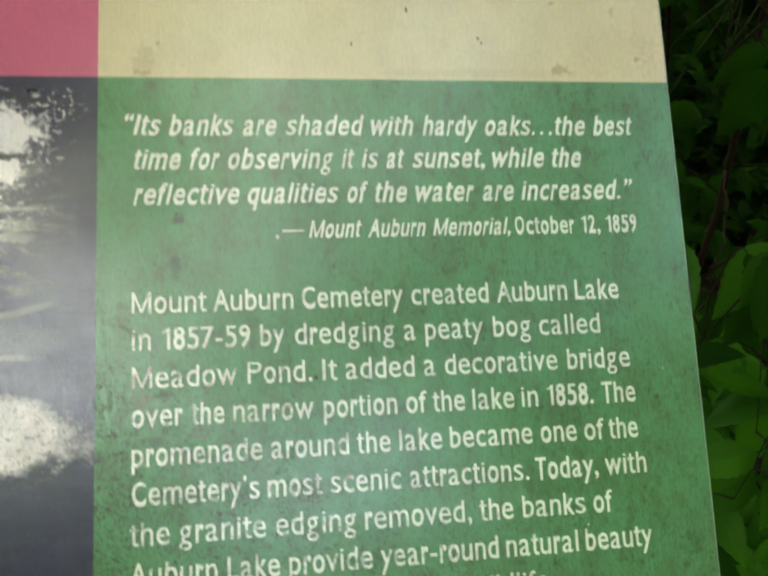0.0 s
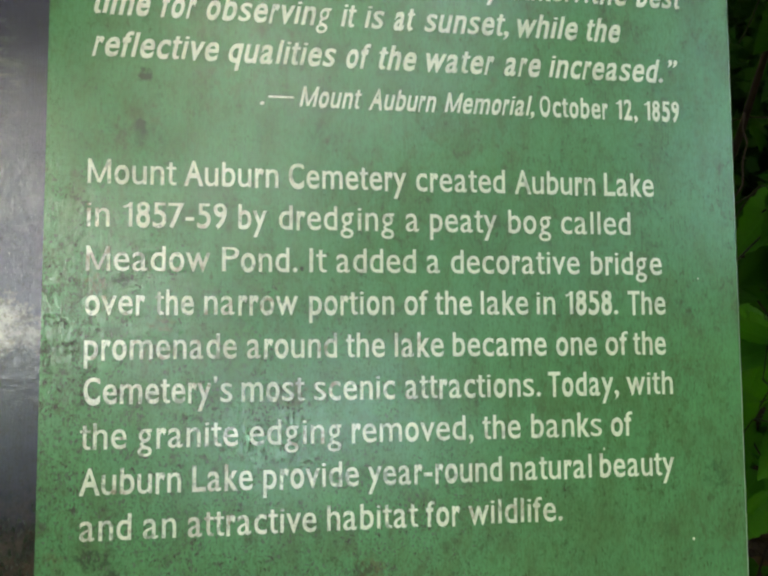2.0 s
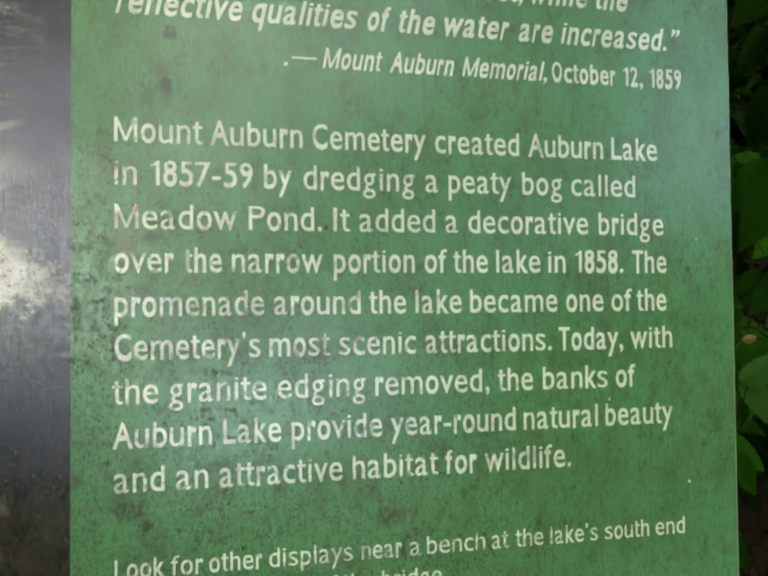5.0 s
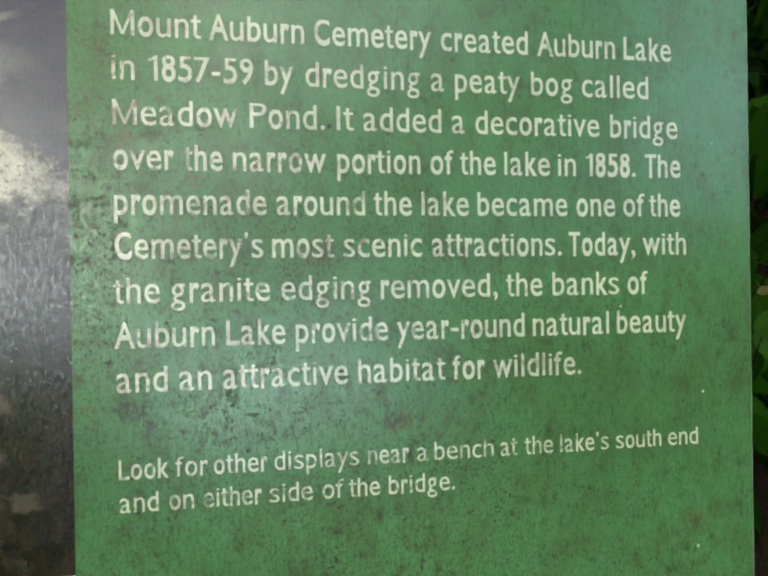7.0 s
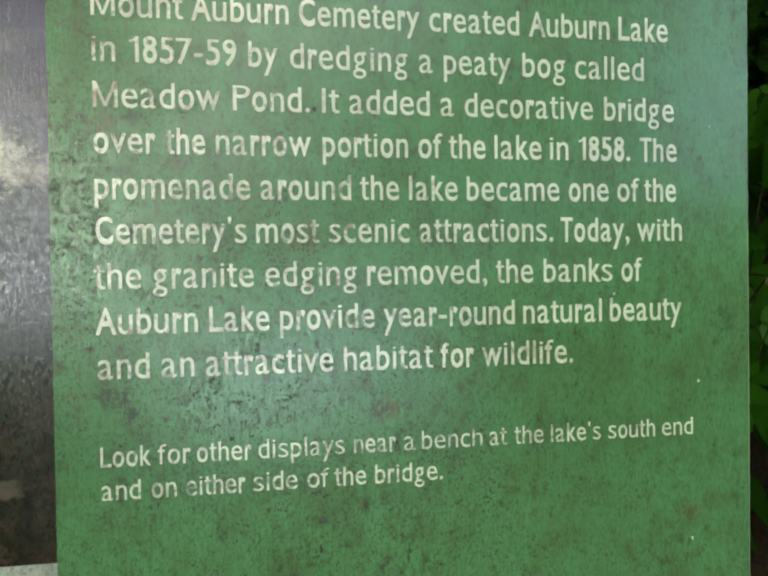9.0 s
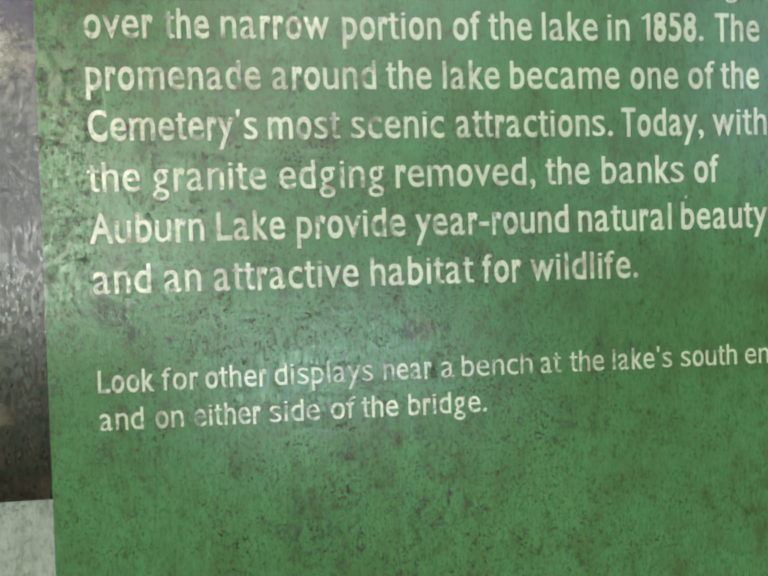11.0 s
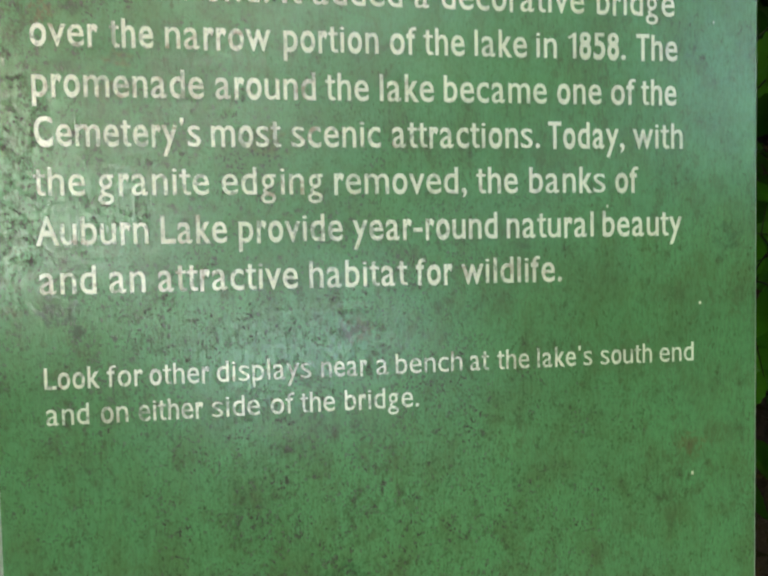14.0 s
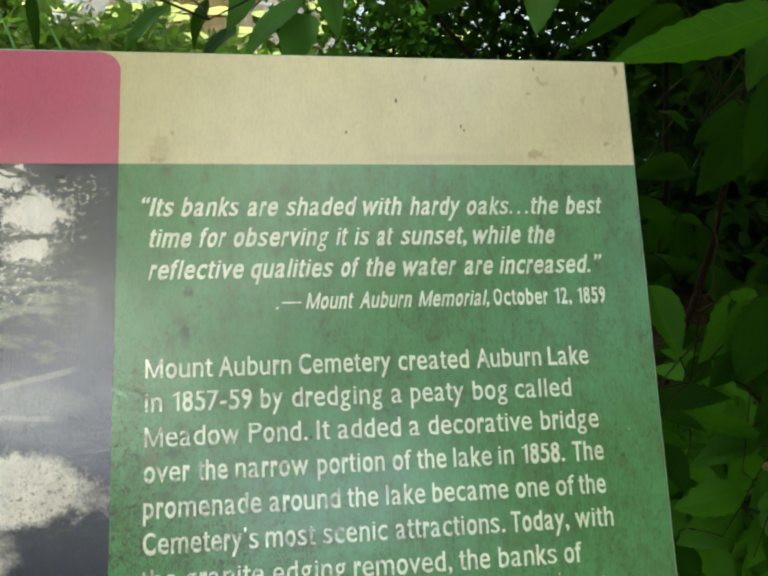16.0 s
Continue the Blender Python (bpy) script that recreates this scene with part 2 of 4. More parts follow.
letter_print = plain_print("cream lettering", (0.91, 0.92, 0.75), amount=0.30, fade=(0.36, 0.36, 0.18), smears=0.7, chips=(0.060, 0.120, 0.050), marks=(
    (0.0318, -0.1222, 0.0020, 0.0045, 0.53, MOSS), (0.0143, -0.1110, 0.0040, 0.0036, 0.46, WORN), (0.0462, -0.1100, 0.0040, 0.0045, 0.25, WORN), (0.0520, -0.1365, 0.0045, 0.0040, 0.28, WORN), (0.0602, -0.1375, 0.0040, 0.0040, 0.25, WORN), (0.0825, -0.1357, 0.0020, 0.0040, 0.34, MOSS), (0.0735, -0.1480, 0.0025, 0.0045, 0.37, DARK),
    (0.0460, -0.1884, 0.0060, 0.0045, 0.34, WORN), (0.0868, -0.2133, 0.0018, 0.0040, 0.53, MOSS), (0.0791, -0.2140, 0.0022, 0.0040, 0.34, WORN), (0.1431, -0.2137, 0.0036, 0.0036, 0.31, WORN), (0.0140, -0.1895, 0.0022, 0.0040, 0.37, WORN), (0.0291, -0.2235, 0.0030, 0.0030, 0.28, WORN), (0.0365, -0.2239, 0.0016, 0.0030, 0.46, MOSS), (0.0470, -0.1750, 0.0060, 0.0045, 0.22, WORN), (0.0940, -0.2150, 0.0040, 0.0036, 0.25, WORN), (0.0160, -0.0955, 0.0050, 0.0040, 0.22, WORN), (0.1470, -0.0840, 0.0016, 0.0036, 0.37, MOSS)))
header_print = plain_print("beige print", (0.75, 0.615, 0.385), amount=0.35, fade=(0.44, 0.34, 0.20), smears=0.12, marks=(
    (0.1147, 0.0290, 0.0007, 0.0010, 0.95, DARK), (0.0928, 0.0143, 0.0005, 0.0009, 0.85, DARK), (0.1426, 0.0174, 0.0005, 0.0010, 0.9, DARK), (0.1440, 0.0155, 0.0004, 0.0006, 0.8, DARK),
    (0.1773, 0.0451, 0.0006, 0.0013, 0.85, RUST), (0.1817, 0.0381, 0.0030, 0.0013, 0.30, TEA), (0.1790, 0.0402, 0.0010, 0.0016, 0.40, TEA), (0.1757, 0.0049, 0.0042, 0.0022, 0.45, TEA), (0.1740, 0.0330, 0.0012, 0.0009, 0.40, TEA), (0.1990, 0.0300, 0.0014, 0.0024, 0.30, TEA), (0.1960, 0.0140, 0.0200, 0.0100, 0.09, TEA), (0.2130, 0.0250, 0.0070, 0.0240, 0.10, TEA), (0.1450, 0.0030, 0.0500, 0.0022, 0.10, TEA), (0.2080, 0.0095, 0.0020, 0.0012, 0.45, TEA), (0.1280, 0.0395, 0.0008, 0.0016, 0.35, TEA), (0.2157, 0.0447, 0.0011, 0.0036, 0.70, TEA),
    (0.0160, 0.0070, 0.0045, 0.0060, 0.22, TEA), (0.0210, 0.0130, 0.0012, 0.0014, 0.40, TEA), (0.0150, 0.0020, 0.0030, 0.0014, 0.35, TEA)))
tab_print = plain_print("raspberry print", (0.62, 0.142, 0.230), amount=0.2, fade=(0.3, 0.12, 0.14), smears=0.2)
caption_print = plain_print("pale grey print", (0.55, 0.56, 0.52), amount=0.9)


def photo_print():
    """A faded photograph of a pond: pale cloud reflections, twigs and ripples on slate-grey water, brown bank below."""
    n = Nodes("photograph print")
    at = n.coord()
    wob = n.noise(150, 5, 0.7, at)
    wob2 = n.noise(170, 5, 0.7, n.coord(off=(5, 2, 7)))
    sep = n.add("ShaderNodeSeparateXYZ")
    n.t.links.new(at, sep.inputs[0])
    px, pz = sep.outputs[0], sep.outputs[2]

    def blob(cx, cz, rx, rz, rag=0.02, soft=0.25):
        dx = n.math("DIVIDE", n.math("ADD", n.math("SUBTRACT", px, cx), n.math("MULTIPLY", n.math("SUBTRACT", wob, 0.5), rag)), rx)
        dz = n.math("DIVIDE", n.math("ADD", n.math("SUBTRACT", pz, cz), n.math("MULTIPLY", n.math("SUBTRACT", wob2, 0.5), rag)), rz)
        d = n.math("SQRT", n.math("ADD", n.math("MULTIPLY", dx, dx), n.math("MULTIPLY", dz, dz)))
        return n.ramp(d, 1.0 + soft, 1.0 - soft)

    def most(*some):
        top = some[0]
        for one in some[1:]:
            top = n.math("MAXIMUM", top, one)
        return top

    def line(x0, z0, x1, z1, half, sway=0.004):
        """A thin bent stroke between two points, pointed at its right end."""
        slope = (z1 - z0) / (x1 - x0)
        drop = n.math("SUBTRACT", n.math("SUBTRACT", pz, z0), n.math("MULTIPLY", n.math("SUBTRACT", px, x0), slope))
        drop = n.math("ADD", drop, n.math("MULTIPLY", n.math("SUBTRACT", n.noise(90, 3, 0.6, at), 0.5), sway))
        return n.math("MULTIPLY", n.ramp(n.math("ABSOLUTE", drop), half, 0.35 * half), n.ramp(px, x1 + 0.002, x1 - 0.005))

    # slate water, violet towards the middle, brown leaf-strewn bank below
    calm = n.noise(1, 4, 0.6, n.coord((70, 1, 170)))
    water = n.mix(calm, (0.025, 0.022, 0.038), (0.070, 0.062, 0.104))
    violet = n.mix(calm, (0.066, 0.056, 0.110), (0.152, 0.126, 0.224))
    colour = n.mix(n.ramp(n.math("ADD", pz, n.math("MULTIPLY", n.math("SUBTRACT", wob, 0.5), 0.03)), -0.045, -0.078), water, violet)
    colour = n.mix(n.ramp(n.math("ADD", pz, n.math("MULTIPLY", px, 0.5)), -0.118, -0.136), colour, n.mix(calm, (0.021, 0.019, 0.038), (0.072, 0.064, 0.120)))
    bank = n.mix(n.ramp(n.noise(190, 6, 0.78, at), 0.36, 0.70), (0.004, 0.003, 0.003), (0.054, 0.034, 0.024))
    colour = n.mix(n.ramp(n.math("ADD", pz, n.math("MULTIPLY", n.math("SUBTRACT", wob, 0.5), 0.03)), -0.164, -0.196), colour, bank)
    # leaves and ripples of the far shore, pale on grey
    ripples = n.math("MULTIPLY", n.ramp(n.noise(1, 4, 0.65, n.coord((60, 1, 190)), 0.5), 0.48, 0.66), blob(-0.045, -0.056, 0.028, 0.030, 0.012, 0.5))
    colour = n.mix(n.math("MULTIPLY", ripples, 0.80), colour, n.mix(wob2, (0.25, 0.23, 0.20), (0.56, 0.52, 0.45)))
    colour = n.mix(n.math("MULTIPLY", most(line(-0.041, -0.0885, -0.013, -0.0822, 0.0016, 0.002), line(-0.041, -0.0995, -0.020, -0.1010, 0.0014, 0.002), line(-0.043, -0.0600, -0.020, -0.0585, 0.0018, 0.005), line(-0.043, -0.0510, -0.018, -0.0490, 0.0013, 0.006)), 0.42), colour, (0.52, 0.48, 0.45))
    colour = n.mix(n.math("MULTIPLY", blob(-0.046, -0.095, 0.032, 0.0075, 0.008, 0.4), 0.45), colour, (0.40, 0.36, 0.38))
    frag = n.noise(460, 5, 0.75, n.coord((0.8, 1, 1.1)))
    patch = most(blob(-0.040, -0.024, 0.025, 0.019, 0.03, 0.3), blob(-0.015, -0.011, 0.010, 0.005, 0.015, 0.4), blob(-0.046, -0.048, 0.020, 0.012, 0.03, 0.5))
    leafy = n.math("MULTIPLY", n.ramp(frag, 0.53, 0.60), n.math("MULTIPLY", patch, 0.85))
    pale = most(blob(-0.032, -0.0205, 0.0130, 0.0080, 0.026, 0.22), blob(-0.033, -0.0350, 0.0085, 0.0040, 0.024, 0.30), blob(-0.046, -0.0060, 0.0110, 0.0042, 0.026, 0.30), leafy)
    colour = n.mix(pale, colour, n.mix(wob2, (0.74, 0.64, 0.62), (0.99, 0.87, 0.86)))
    # the low cloud, round at its end, ragged and scuffed below
    body = most(blob(-0.036, -0.1265, 0.0255, 0.0132, 0.010, 0.14), n.math("MULTIPLY", blob(-0.014, -0.1285, 0.0085, 0.0065, 0.026, 0.6), 0.62), n.math("MULTIPLY", blob(-0.002, -0.1310, 0.0045, 0.0035, 0.020, 0.8), 0.30), n.math("MULTIPLY", blob(-0.046, -0.1500, 0.010, 0.0120, 0.020, 0.6), 0.7))
    cloud = n.math("MULTIPLY", body, n.ramp(n.noise(380, 5, 0.72, at), 0.30, 0.46, 0.62, 1.0))
    colour = n.mix(n.math("MULTIPLY", cloud, 0.95), colour, n.mix(n.noise(120, 3, 0.6, at), (0.76, 0.62, 0.57), (0.99, 0.86, 0.84)))
    scuff = n.math("MULTIPLY", n.ramp(n.noise(520, 4, 0.75, n.coord(off=(3, 3, 1))), 0.52, 0.62), blob(-0.022, -0.1300, 0.016, 0.0130, 0.02, 0.6))
    colour = n.mix(n.math("MULTIPLY", scuff, 0.7), colour, (0.16, 0.115, 0.085))
    stones = most(blob(-0.030, -0.2070, 0.011, 0.0055, 0.016, 0.35), blob(-0.0135, -0.2210, 0.0040, 0.0026, 0.012, 0.4), blob(-0.044, -0.2240, 0.009, 0.0050, 0.014, 0.4), blob(-0.022, -0.1930, 0.005, 0.0030, 0.012, 0.4))
    colour = n.mix(n.math("MULTIPLY", stones, 0.4), colour, n.mix(wob2, (0.16, 0.12, 0.09), (0.34, 0.28, 0.23)))
    boughs = most(line(-0.0453, -0.0004, -0.0240, -0.0100, 0.0016), line(-0.0453, -0.0300, -0.0200, -0.0300, 0.0013), line(-0.0453, -0.0120, -0.0300, -0.0135, 0.0008), line(-0.0360, -0.0060, -0.0060, -0.0130, 0.0007, 0.006))
    colour = n.mix(n.math("MULTIPLY", boughs, 0.88), colour, (0.045, 0.042, 0.042))
    return weathered(n, colour, amount=0.38, fade=(0.085, 0.076, 0.084), smears=0.35, marks=((-0.0224, -0.0056, 0.0024, 0.0009, 1.0, (0.006, 0.006, 0.006)),))


photograph = photo_print()


def simple(name, a, b, scale, rough=0.6, bump=0.3, dist=0.002, metal=0.0, detail=4, gloss=0.5):
    n = Nodes(name)
    f = n.noise(scale, detail, 0.6, n.coord())
    g = n.noise(scale * 7, 3, 0.6, n.coord())
    colour = n.mix(n.math("MULTIPLY", g, 0.5), n.mix(f, a, b), tuple(0.7 * v for v in a))
    return n.done(colour, n.math("ADD", rough - 0.08, n.math("MULTIPLY", g, 0.16)), n.bump(n.math("ADD", f, g), bump, dist), Metallic=metal, Specular_IOR_Level=gloss)


core = simple("pale fibreglass", (0.34, 0.40, 0.31), (0.27, 0.32, 0.25), 60, 0.5, 0.3, 0.0005)
bronze = simple("dark bronze paint", (0.030, 0.026, 0.022), (0.045, 0.038, 0.030), 30, 0.45, 0.2, 0.0005, 0.3)
soil = simple("dark woodland soil", (0.020, 0.013, 0.008), (0.048, 0.032, 0.019), 9, 0.9, 0.9, 0.02, gloss=0.1)
bark = simple("grey brown bark", (0.055, 0.040, 0.028), (0.13, 0.10, 0.075), 25, 0.85, 0.9, 0.01)
stalk_green = simple("green brown stalk", (0.016, 0.022, 0.005), (0.030, 0.030, 0.010), 200, 0.7, 0.2, 0.0004, gloss=0.1)
twig_bark = simple("brown twig bark", (0.014, 0.009, 0.005), (0.030, 0.019, 0.011), 90, 0.85, 0.4, 0.001, gloss=0.08)


def foliage(name, dark, light, glow=0.35, rough=0.42, islands=False, gloss=0.22):
    """Leaf blades: midrib and side veins along the blade's own axis, some light passing through."""
    n = Nodes(name)
    if islands:
        rnd = n.add("ShaderNodeNewGeometry").outputs["Random Per Island"]
    else:
        rnd = n.add("ShaderNodeObjectInfo").outputs["Random"]
    colour = n.mix(rnd, dark, light)
    colour = n.mix(n.math("MULTIPLY", n.noise(26, 3, 0.6, n.coord()), 0.45), colour, tuple(0.55 * v for v in dark))
    normal = None
    if not islands:
        sep = n.add("ShaderNodeSeparateXYZ")
        n.t.links.new(n.coord(), sep.inputs[0])
        side = n.math("ABSOLUTE", sep.outputs[1])
        ribs = n.math("SINE", n.math("MULTIPLY", n.math("SUBTRACT", sep.outputs[0], n.math("MULTIPLY", side, 0.75)), 62.0))
        rib = n.math("MAXIMUM", n.ramp(side, 0.012, 0.003), n.math("MULTIPLY", n.ramp(ribs, 0.88, 1.0), 0.35))
        colour = n.mix(n.math("MULTIPLY", rib, 0.16), colour, tuple(min(1.0, 1.7 * v) for v in light))
        normal = n.bump(n.math("MULTIPLY", rib, -1.0), 0.25, 0.012)
    mat = n.done(colour, rough, normal, Specular_IOR_Level=gloss)
    thin = n.add("ShaderNodeBsdfTranslucent")
    n.t.links.new(n.mix(0.5, colour, (0.16, 0.34, 0.02)), thin.inputs[0])
    both = n.add("ShaderNodeMixShader")
    both.inputs[0].default_value = glow
    n.t.links.new(n.bsdf.outputs[0], both.inputs[1])
    n.t.links.new(thin.outputs[0], both.inputs[2])
    n.t.links.new(both.outputs[0], n.out.inputs[0])
    return mat


# one shrub leaf in three tones: shade and light put into the colours
shade_green = foliage("shrub leaf", (0.005, 0.022, 0.0006), (0.014, 0.050, 0.001), 0.30, 0.5, gloss=0.03)
lit_green = foliage("lit shrub leaf", (0.020, 0.080, 0.002), (0.044, 0.144, 0.004), 0.35, 0.42, gloss=0.11)
# brightest tone: light from pond and sky put into leaf colour and translucency
bright_lit_green = foliage("brightly lit shrub leaf", (0.070, 0.190, 0.036), (0.110, 0.265, 0.052), 0.60, 0.5, gloss=0.08)
small_leaf = foliage("small shrub leaf", (0.012, 0.036, 0.005), (0.030, 0.075, 0.010), 0.20, 0.75, True, 0.03)
marsh_leaf = foliage("marsh leaf", (0.050, 0.092, 0.014), (0.130, 0.160, 0.030), 0.35, 0.6, True, 0.08)
oak_leaf = foliage("oak leaf", (0.025, 0.060, 0.012), (0.055, 0.110, 0.022), 0.20, 0.5, True)
reed_green = foliage("reed blade", (0.035, 0.095, 0.028), (0.080, 0.165, 0.040), 0.30, 0.45, True)
pad_green = foliage("lily pad", (0.056, 0.068, 0.020), (0.096, 0.104, 0.036), 0.10, 0.6, False, 0.06)
litter_brown = foliage("dead leaf", (0.014, 0.008, 0.004), (0.048, 0.027, 0.013), 0.05, 0.8, True, 0.05)


def water_material():
    n = Nodes("pond water")
    ripple = n.bump(n.noise(5, 3, 0.5, n.coord()), 0.12, 0.05)
    return n.done(n.mix(n.noise(0.6, 3, 0.6, n.coord()), (0.010, 0.006, 0.002), (0.030, 0.018, 0.005)), 0.10, ripple, Specular_IOR_Level=0.4)


pond_water = water_material()


# ---------------------------------------------------------------- mesh helpers
def part(name, bm, material, parent=None, label="", smooth=False):
    """Links a bmesh as one mesh object, under parent if one is given."""
    me = bpy.data.meshes.new(name)
    bm.to_mesh(me)
    bm.free()
    return linked(name, me, material, parent, label, smooth)


def linked(name, me, material, parent=None, label="", smooth=False):
    if not me.materials:
        me.materials.append(material)
    if smooth:
        me.polygons.foreach_set("use_smooth", [True] * len(me.polygons))
    ob = new(name, me)
    if parent is not None:
        ob.parent = parent
    if label:
        tagged(ob, label)
    return ob


def box(bm, x0, x1, y0, y1, z0, z1, bevel=0.0, segments=2):
    made = bmesh.ops.create_cube(bm, size=1, matrix=Matrix.Translation(((x0 + x1) / 2, (y0 + y1) / 2, (z0 + z1) / 2)) @ Matrix.Diagonal((x1 - x0, y1 - y0, z1 - z0, 1)))
    if bevel:
        edges = list({e for v in made["verts"] for e in v.link_edges})
        bmesh.ops.bevel(bm, geom=edges, offset=bevel, segments=segments, profile=0.5, affect="EDGES")
    return bm


def tube(bm, points, radii, sides=7):
    """A tapering round limb through the points."""
    rings = []
    for k, p in enumerate(points):
        ahead = (Vector(points[min(k + 1, len(points) - 1)]) - Vector(points[max(k - 1, 0)])).normalized()
        a = ahead.orthogonal().normalized()
        b = ahead.cross(a)
        rings.append([bm.verts.new(Vector(p) + radii[k] * (math.cos(w) * a + math.sin(w) * b)) for w in (2 * math.pi * i / sides for i in range(sides))])
    for lo, hi in zip(rings, rings[1:]):
        for i in range(sides):
            bm.faces.new((lo[i], lo[(i + 1) % sides], hi[(i + 1) % sides], hi[i]))
    bm.faces.new(reversed(rings[0]))
    bm.faces.new(rings[-1])
    return bm


def from_arrays(name, verts, faces):
    me = bpy.data.meshes.new(name)
    me.from_pydata(verts.tolist(), [], faces.tolist())
    return me


# ---------------------------------------------------------------- ground, pond, far bank
def lie(x, y):
    """Height of the ground: level round the board, a bank down into the pond, rising again on the far side."""
    d = min(max((y - 1.3 + 0.25 * math.sin(1.3 * x)) / 1.3, 0.0), 1.0)
    z = -0.75 * d * d * (3 - 2 * d)
    if y > 30:
        z += min((y - 30) * 0.18, 3.0)
    return z + 0.02 * noise.noise((1.7 * x, 1.7 * y, 0.0)) + 0.008 * noise.noise((9 * x, 9 * y, 3.0))


def steps(lo, hi, inner, count):
    """Coordinates close together near zero and wide apart far off."""
    w = np.linspace(-1, 1, count)
    v = np.sign(w) * (inner * np.abs(w) + (hi - inner) * np.abs(w) ** 5)
    return np.clip(v, lo, hi)


gx, gy = steps(-600, 600, 4.0, 141), steps(-600, 600, 4.0, 141)
gv = np.array([(x, y, lie(x, y)) for y in gy for x in gx])
gi = np.array([(j * 141 + i, j * 141 + i + 1, (j + 1) * 141 + i + 1, (j + 1) * 141 + i) for j in range(140) for i in range(140)])
ground = linked("ground", from_arrays("ground", gv, gi), soil, smooth=True)
tagged(ground, "dark bare woodland soil sloping down to a pond", "ground", kind="structure")

bm = bmesh.new()
bmesh.ops.create_grid(bm, x_segments=1, y_segments=1, size=1, matrix=Matrix.Translation((0, 17.5, -0.28)) @ Matrix.Diagonal((70, 16.5, 1, 1)))
tagged(part("water", bm, pond_water), "still dark pond water mirroring the bright sky", "water", kind="structure")


# ---------------------------------------------------------------- the board
sign = tagged(new("interpretive_sign"), "weathered leaning information board with green text column and pond photograph", "sign")
sign.matrix_world = BOARD
GREEN_W, TOP, BOTTOM, FAR_LEFT, PHOTO_END = 0.220, 0.0487, -0.370, -0.560, -0.2427

bm = box(bmesh.new(), FAR_LEFT, GREEN_W + 0.0011, 0.0, 0.0095, BOTTOM, TOP + 0.0009, 0.0011, 2)
part("panel", bm, core, sign, "pale fibreglass panel edge")


def sheet(name, outline, material, label):
    """A flat print with a hair's thickness on the panel's face."""
    bm = bmesh.new()
    face = bm.faces.new([bm.verts.new((x, -0.0003, z)) for x, z in outline])
    bm.normal_update()
    if face.normal.y > 0:
        face.normal_flip()
    made = bmesh.ops.extrude_face_region(bm, geom=[face])
    bmesh.ops.translate(bm, verts=[v for v in made["geom"] if isinstance(v, bmesh.types.BMVert)], vec=(0, 0.00025, 0))
    bmesh.ops.recalc_face_normals(bm, faces=bm.faces)
    return part(name, bm, material, sign, label)


R = 0.0085
corner = [(-R + R * math.sin(a), TOP - 0.0002 - R + R * math.cos(a)) for a in (math.pi / 2 * k / 10 for k in range(11))]
sheet("title_band", [(FAR_LEFT + 0.001, 0.0)] + [(FAR_LEFT + 0.001, TOP - 0.0002)] + corner + [(0.0, 0.0)], tab_print, "raspberry red title band with rounded corner")
sheet("header_band", [(0.0, 0.0), (0.0, TOP - 0.0002 - R)] + corner[::-1][1:-1] + [(-R, TOP - 0.0002), (-R, TOP), (GREEN_W, TOP), (GREEN_W, 0.0)], header_print, "beige header band with brown stains")
sheet("photograph", [(FAR_LEFT + 0.001, PHOTO_END), (FAR_LEFT + 0.001, 0.0), (0.0, 0.0), (0.0, PHOTO_END)], photograph, "faded photograph of a pond with clouds reflected")
sheet("caption_band", [(FAR_LEFT + 0.001, BOTTOM + 0.001), (FAR_LEFT + 0.001, PHOTO_END), (0.0, PHOTO_END), (0.0, BOTTOM + 0.001)], caption_print, "pale grey speckled band below the photograph")
column = sheet("text_column", [(0.0, BOTTOM + 0.001), (0.0, 0.0), (GREEN_W, 0.0), (GREEN_W, BOTTOM + 0.001)], green_print, "green text column dotted with mildew")


def letter_mesh(letter, weight):
    """Outline of a letter in the built-in font at size 1: vertices and faces."""
    data = bpy.data.curves.new("letter", "FONT")
    data.body, data.size, data.offset, data.resolution_u, data.extrude = letter, 1.0, weight, 4, 0.0
    ob = new("letter", data)
    bpy.context.view_layer.update()
    me = bpy.data.meshes.new_from_object(ob.evaluated_get(bpy.context.evaluated_depsgraph_get()))
    verts, faces = [tuple(v.co[:2]) for v in me.vertices], [tuple(p.vertices) for p in me.polygons]
    bpy.data.objects.remove(ob)
    bpy.data.curves.remove(data)
    bpy.data.meshes.remove(me)
    return verts, faces


def span(verts):
    return min(v[0] for v in verts), max(v[0] for v in verts)


CAP = max(v[1] for v in letter_mesh("H", 0)[0])
MEAN = max(v[1] for v in letter_mesh("x", 0)[0]) / CAP
STEM = span(letter_mesh("l", 0)[0])[1] - span(letter_mesh("l", 0)[0])[0]


def tall(y):
    """Height of a letter's point in capitals: small letters stand three quarters as high as capitals."""
    y /= CAP
    return y if y < 0 else y * 0.745 / MEAN if y < MEAN else 0.745 + (y - MEAN) * 0.255 / (1 - MEAN)


# widths of a narrow grotesque, in ems, and the room that it leaves beside stems, bowls and slanted strokes
SET = {}
